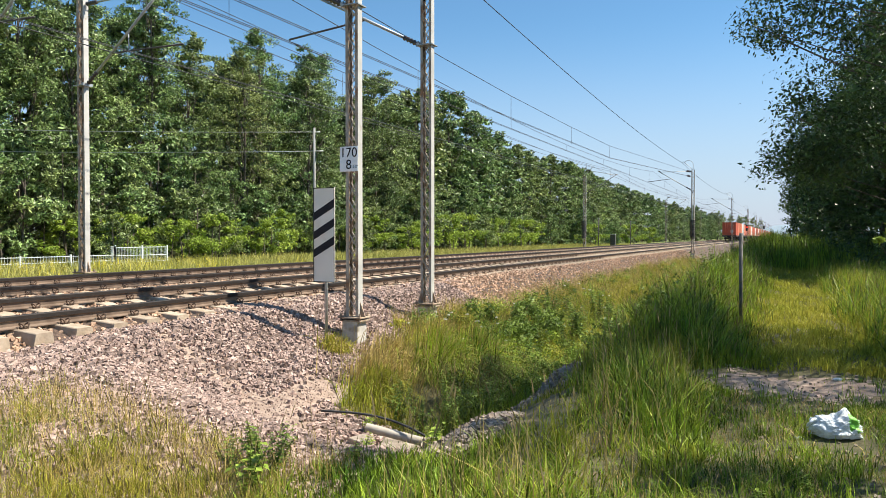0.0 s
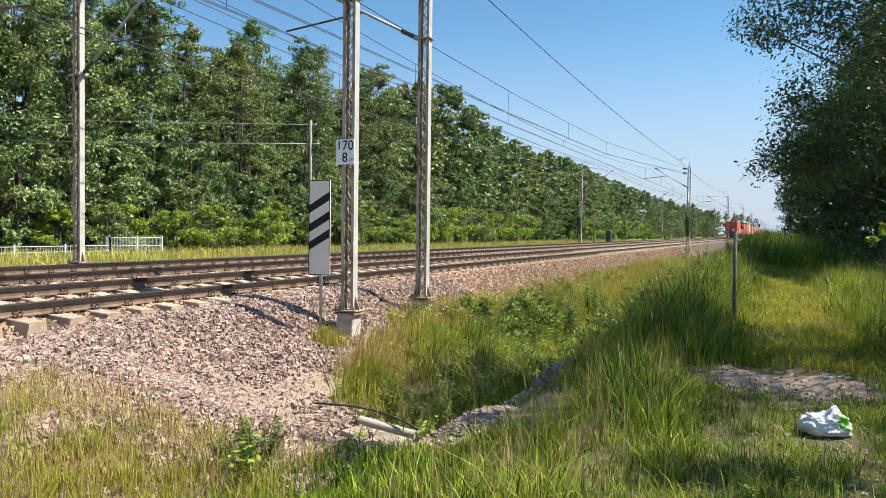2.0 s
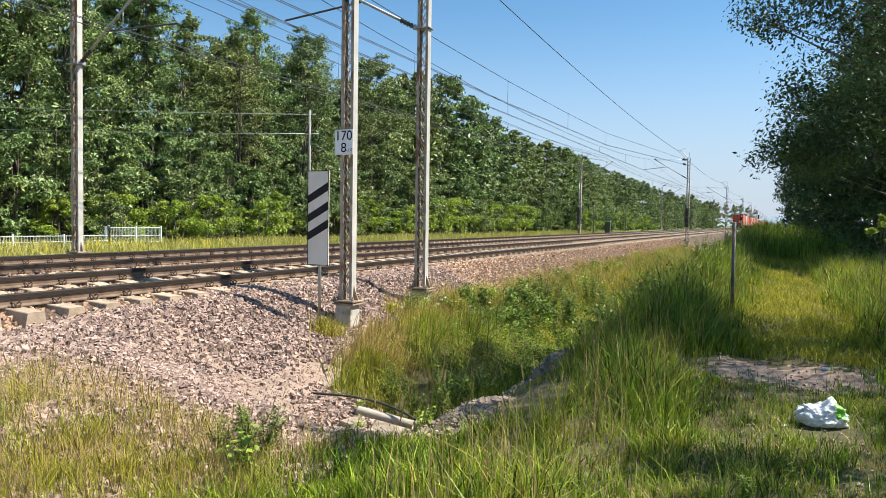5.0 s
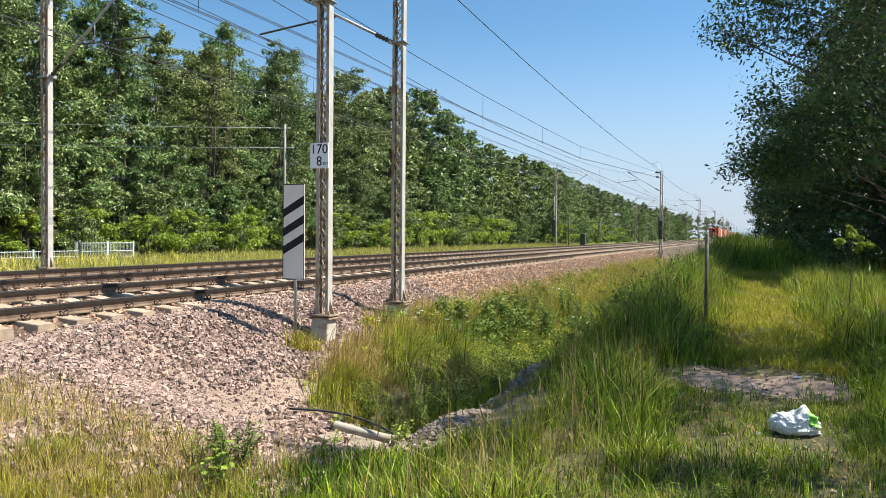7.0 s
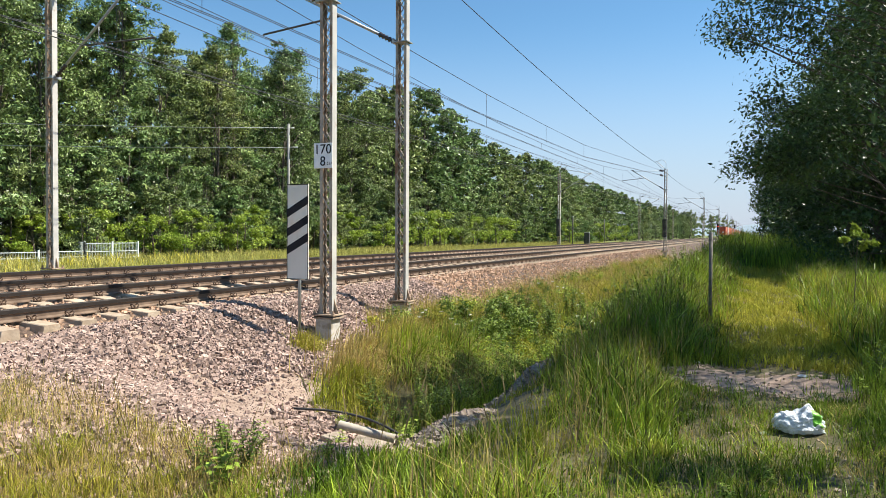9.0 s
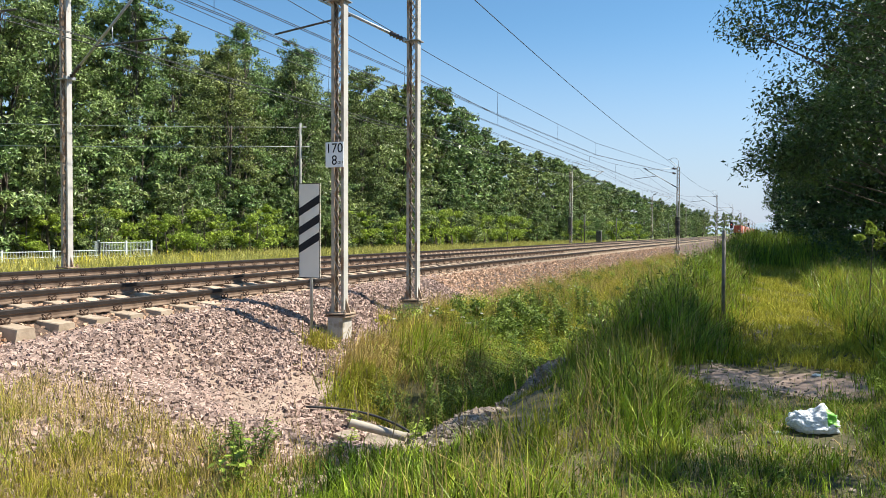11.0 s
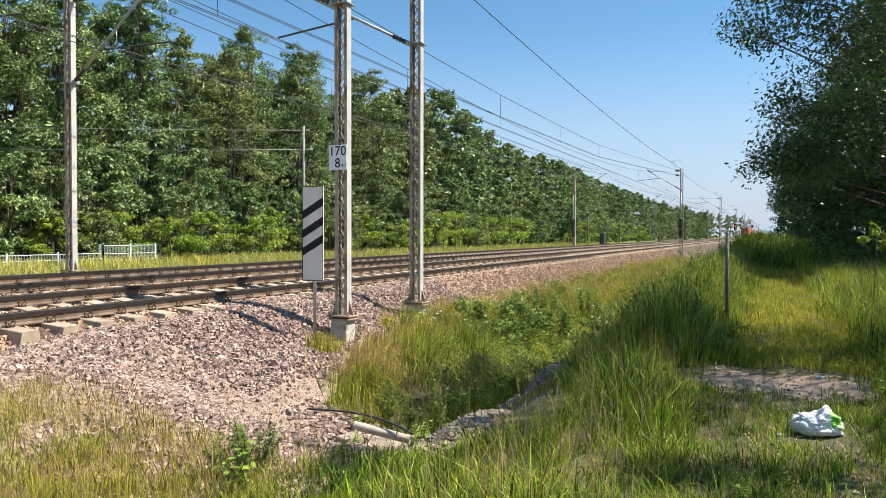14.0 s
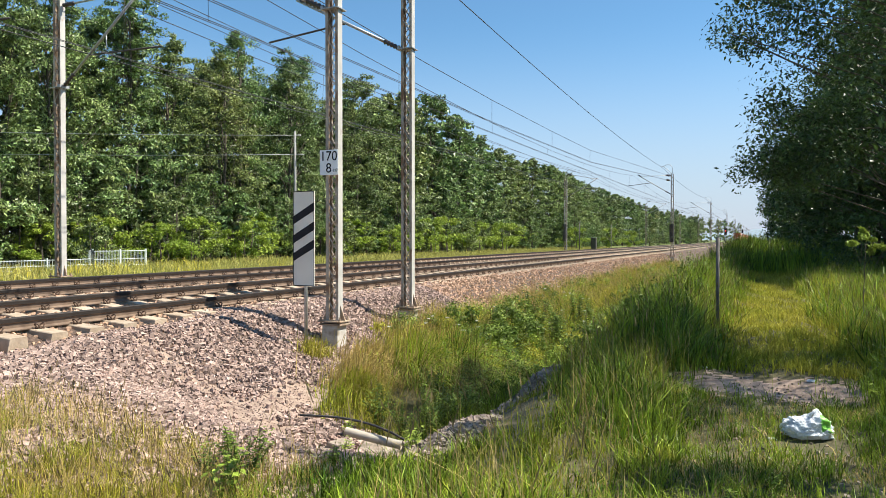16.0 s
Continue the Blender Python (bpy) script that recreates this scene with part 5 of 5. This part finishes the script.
weeds = [
    make_weed(0.75, 26, 0.10, M_weed, "leafy dark green weed with narrow leaves", 7),
    make_weed(0.45, 12, 0.13, M_leaf_c, "low light green broad-leaved weed", 6),
    make_weed(1.1, 34, 0.12, M_weed, "tall leafy green weed in the ditch", 6),
]
weeds[0].matrix_basis = pose(-4.05, 4.75, float(ground_z(-4.05, 4.75)))
weeds[0].scale = (0.62, 0.62, 0.62)
weeds[1].matrix_basis = pose(-3.75, 4.3, float(ground_z(-3.75, 4.3)))
weeds[2].matrix_basis = pose(-4.4, 13.2, float(ground_z(-4.4, 13.2)))
for x, yy, k, s in ((-3.85, 4.7, 0, 0.62), (-4.25, 4.9, 0, 0.55), (-4.0, 5.0, 0, 0.6), (-4.15, 4.55, 0, 0.55), (-3.95, 4.55, 0, 0.5), (-4.3, 16.2, 2, 1.15), (-4.5, 16.5, 2, 1.0), (-3.9, 17.6, 2, 1.0), (0.15, 4.9, 1, 0.35), (0.35, 4.5, 1, 0.3), (-0.1, 4.3, 1, 0.35), (1.05, 8.0, 1, 0.5), (1.2, 8.6, 0, 0.7), (-3.5, 5.4, 1, 0.5), (-4.3, 12.8, 2, 0.9), (-4.1, 14.4, 2, 0.7), (-4.6, 11.7, 2, 0.7), (-4.9, 11.2, 0, 1), (-4.5, 11.0, 0, 1), (-4.3, 11.5, 1, 1.2), (-3.8, 9.4, 0, 0.9), (-3.6, 8.7, 0, 0.8), (-3.7, 8.2, 2, 0.6), (-4.9, 15, 2, 0.7), (-4.4, 17, 2, 0.8), (-3.9, 19, 2, 0.8), (-4.6, 21, 2, 0.9), (-3.4, 16, 0, 1), (-3.2, 22, 2, 0.9), (-4.3, 26, 2, 1), (-2.6, 11.6, 0, 0.8), (-1.6, 15, 2, 1), (-1.4, 17, 2, 1.1), (-1.2, 14.5, 2, 0.9), (-1.8, 19, 2, 1.1), (-5.6, 12.5, 1, 1), (-5.2, 14, 1, 1.2), (-3.3, 6.6, 1, 0.8)):
    place(weeds[k], x, yy, rng.uniform(0, 360), s)
for x, yy, k, s in ((-4.7, 8.4, 0, 0.9), (-4.3, 8.3, 0, 0.8), (-4.0, 8.7, 2, 0.7), (-4.9, 8.9, 2, 0.6), (-4.4, 9.2, 2, 0.7), (-4.0, 9.8, 0, 1.0), (-3.6, 7.7, 0, 0.7), (-4.5, 9.8, 0, 1.0), (-3.5, 7.1, 1, 0.8), (-3.9, 6.3, 1, 0.5), (-4.9, 7.9, 1, 0.6)):
    place(weeds[k], x, yy, rng.uniform(0, 360), s)
for x, yy, s in ((-5.2, 16.9, 1.35), (-5.05, 17.1, 1.2), (-5.3, 17.2, 1.25), (-5.15, 16.7, 1.05), (-5.0, 20.5, 1.1), (-4.9, 20.8, 1.0), (-6.2, 22.5, 0.8)):
    place(weeds[2], x, yy, rng.uniform(0, 360), s)
# low leafy cover in the ditch
for nh, mh, lbl in ((130, M_weed, "leafy dark green herbs filling the ditch"), (120, M_leaf_c, "light green herbs in the ditch"), (90, M_grass_mid, "yellow-green herbs in the ditch")):
    c = np.stack([rng.uniform(-6.9, -3.2, nh), 12.0 + 36 * rng.uniform(0, 1, nh) ** 1.5, np.zeros(nh)], 1)
    c[:, 2] = ground_z(c[:, 0], c[:, 1]) + rng.uniform(0.1, 0.45, nh)
    v, t = leaf_cloud(c, rng.uniform(0.12, 0.4, nh), 130, 0.036, shell=0.2, flat=0.9)
    tagged(new("ditch_herbs", fast_mesh("ditch_herbs", v, t, mh)), lbl, "herbs", kind="stuff")
c = np.stack([rng.normal(-5.3, 0.45, 46), rng.normal(15.4, 0.9, 46), np.zeros(46)], 1)
c[:, 2] = ground_z(c[:, 0], c[:, 1]) + rng.uniform(0.1, 0.75, 46)
v, t = leaf_cloud(c, rng.uniform(0.14, 0.32, 46), 170, 0.042, shell=0.3, flat=0.9)
tagged(new("nettle_thicket", fast_mesh("nettle_thicket", v, t, M_weed)), "thicket of leafy dark green nettles on the ditch bank", "herbs", kind="stuff")
c = np.stack([rng.uniform(-4.3, -3.5, 60), rng.uniform(8.6, 12.5, 60), np.zeros(60)], 1)
c[:, 2] = ground_z(c[:, 0], c[:, 1]) + rng.uniform(0.05, 0.4, 60)
v, t = leaf_cloud(c, rng.uniform(0.1, 0.25, 60), 120, 0.026, shell=0.2, flat=0.9)
tagged(new("ditch_herbs", fast_mesh("ditch_herbs", v, t, M_weed)), "dark leafy herbs in the ditch hollow", "herbs", kind="stuff")
c = np.stack([rng.uniform(-3.0, -1.0, 90), 11 + 24 * rng.uniform(0, 1, 90), np.zeros(90)], 1)
c[:, 2] = ground_z(c[:, 0], c[:, 1]) + rng.uniform(0.15, 0.6, 90)
v, t = leaf_cloud(c, rng.uniform(0.15, 0.4, 90), 110, 0.042, shell=0.2, flat=0.9)
tagged(new("bank_herbs", fast_mesh("bank_herbs", v, t, M_weed)), "nettles and herbs among the bank grass", "herbs", kind="stuff")

# pebbles on the trail and small white flowers
px, py = rng.uniform(-0.8, 1.2, 420), rng.uniform(4.0, 9.4, 420)
stones("trail_pebbles", px, py, rng.uniform(0.006, 0.02, 420), 0.004, "small grey pebbles on the sandy trail", M_rubble)
c = np.stack([rng.uniform(-6.6, -4.5, 26), rng.uniform(11.5, 24, 26), np.zeros(26)], 1)
c[:, 2] = ground_z(c[:, 0], c[:, 1]) + rng.uniform(0.45, 0.7, 26)
v, t = leaf_cloud(c, rng.uniform(0.03, 0.07, 26), 40, 0.012, flat=0.25)
tagged(new("white_flowers", fast_mesh("white_flowers", v, t, M_flower_white)), "flat white flower heads above the ditch", "flowers", kind="stuff")

# ---- train ----


def make_wagon(cols, label):
    w = tagged(empty("container_wagon"), label, "wagon", "wagons of the freight train")
    bm = box(bmesh.new(), -1.35, 1.35, 0.3, 14.6, 0.95, 1.18, 0.02)
    box(bm, -0.3, 0.3, 0.0, 14.9, 0.85, 1.0)
    part("wagon_frame", bm, M_frame, w)
    for s in (-1, 1):
        for e in (0.3, 14.6):
            part("buffer", tube(bmesh.new(), [(s * 0.88, e, 1.05), (s * 0.88, e + (-0.5 if e < 1 else 0.3), 1.05)], 0.16, 8), M_frame, w)
    for yc in (2.4, 12.5):
        bg = part("bogie", box(bmesh.new(), -1.0, 1.0, yc - 1.4, yc + 1.4, 0.45, 0.8, 0.05), M_frame, w)
        for dy in (-0.9, 0.9):
            for s in (-1, 1):
                part("wheel", tube(bmesh.new(), [(s * 0.72, yc + dy, 0.47), (s * 0.82, yc + dy, 0.47)], 0.46, 14), M_railtop, bg)
    for k, m in enumerate(cols):
        y0 = 0.55 + k * (13.9 / len(cols))
        y1 = y0 + 13.9 / len(cols) - 0.12
        bm = bmesh.new()
        n = int((y1 - y0) / 0.28)
        for s in (-1, 1):
            prev = None
            for i in range(n * 2 + 1):
                yy = y0 + (y1 - y0) * i / (n * 2)
                x = s * (1.22 if (i // 1) % 2 else 1.18)
                a, b = bm.verts.new((x, yy, 1.2)), bm.verts.new((x, yy, 3.75))
                if prev:
                    bm.faces.new((prev[0], a, b, prev[1]) if s > 0 else (prev[1], b, a, prev[0]))
                prev = (a, b)
        box(bm, -1.2, 1.2, y0, y0 + 0.06, 1.2, 3.78)
        box(bm, -1.2, 1.2, y1 - 0.06, y1, 1.2, 3.78)
        box(bm, -1.22, 1.22, y0, y1, 3.72, 3.79)
        for x in (-1.17, 1.17):
            for yy in (y0, y1):
                box(bm, x - 0.08, x + 0.08, yy - 0.04, yy + 0.05, 1.18, 3.82)
        cont = part("container", bm, m, w)
        for x in (-0.7, -0.25, 0.25, 0.7):
            bar("lock_rod", [(x, y0 - 0.03, 1.25), (x, y0 - 0.03, 3.7)], 0.025, m, cont, seg=5)
        if k == 0:
            part("end_label", box(bmesh.new(), 0.25, 0.75, y0 - 0.012, y0 - 0.004, 1.7, 2.2), M_cream, cont, "pale label patch")
    return w


wagon_a = make_wagon([M_red, M_orange], "flat wagon carrying rust-red containers")
wagon_b = make_wagon([M_orange, M_cream], "flat wagon carrying orange and pale containers")
wagon_c = make_wagon([M_orange, M_red], "flat wagon carrying orange-red containers")
TRAIN = [wagon_a, wagon_b, wagon_c]
for i in range(3, 32):
    TRAIN.append(copy_thing([wagon_b, wagon_c, wagon_b, wagon_a][i % 4], pose(0, 0, 0)))


BIRD, BIRD_V = (-8.0, 147.6, 26.9), (7.5, 0.0, 2.8)
FLY, FLY_V = (-0.716, 6.336, 2.509), (-6.63, -1.23, 0.58)
fly = tagged(empty("flying_insect"), "tiny dark insect darting through the air", "insect")
bm = tube(bmesh.new(), [(0, -0.009, 0), (0, -0.004, 0), (0, 0.004, 0), (0, 0.009, 0)], [0.001, 0.004, 0.0035, 0.001], 6)
part("body", bm, M_black, fly, smooth=True)
for s in (-1, 1):
    bm = bmesh.new()
    vs = [bm.verts.new(p) for p in ((0, 0.002, 0.002), (s * 0.013, 0.006, 0.008), (s * 0.014, -0.002, 0.009), (0, -0.003, 0.003))]
    bm.faces.new(vs)
    part("wing", bm, M_darkmetal, fly)
bird = tagged(empty("bird"), "small dark bird flying across the sky", "bird")
bm = bmesh.new()
tube(bm, [(0, -0.16, 0), (0, -0.1, 0), (0, 0.0, 0), (0, 0.1, 0.01), (0, 0.17, 0.02)], [0.01, 0.035, 0.05, 0.035, 0.012], 8)
part("body", bm, M_black, bird, smooth=True)
for s in (-1, 1):
    bm = bmesh.new()
    top = [bm.verts.new(p) for p in ((s * 0.03, 0.08, 0.02), (s * 0.22, 0.1, 0.09), (s * 0.42, -0.02, 0.03), (s * 0.2, -0.05, 0.08), (s * 0.03, -0.06, 0.02))]
    low = [bm.verts.new(v.co - Vector((0, 0, 0.012))) for v in top]
    bm.faces.new(top)
    bm.faces.new(low[::-1])
    for k in range(5):
        bm.faces.new((top[k], low[k], low[(k + 1) % 5], top[(k + 1) % 5]))
    part("wing", bm, M_black, bird)


def motions():
    # the insect darts past once, the bird crosses towards the trees
    walk(fly, [(t, pose(FLY[0] + FLY_V[0] * (t - 14.5), FLY[1] + FLY_V[1] * (t - 14.5), FLY[2] + FLY_V[2] * (t - 14.5), 0, 0, 64)) for t in (0.0, 4.0, 8.0, 12.0, 14.0, 15.0, 16.0)])
    walk(bird, [(t, pose(BIRD[0] + BIRD_V[0] * t, BIRD[1] + BIRD_V[1] * t, BIRD[2] + BIRD_V[2] * t, 0, 0, -62)) for t in (0.0, 4.0, 8.0, 12.0, 16.0)])
    # the train leaves at a steady pace along the nearer track
    for i, w in enumerate(TRAIN):
        walk(w, [(t, pose(X1, 152 + 15.6 * i + 10.6 * t, 0.585)) for t in (0.0, 4.0, 8.0, 12.0, 16.0)])


motions()
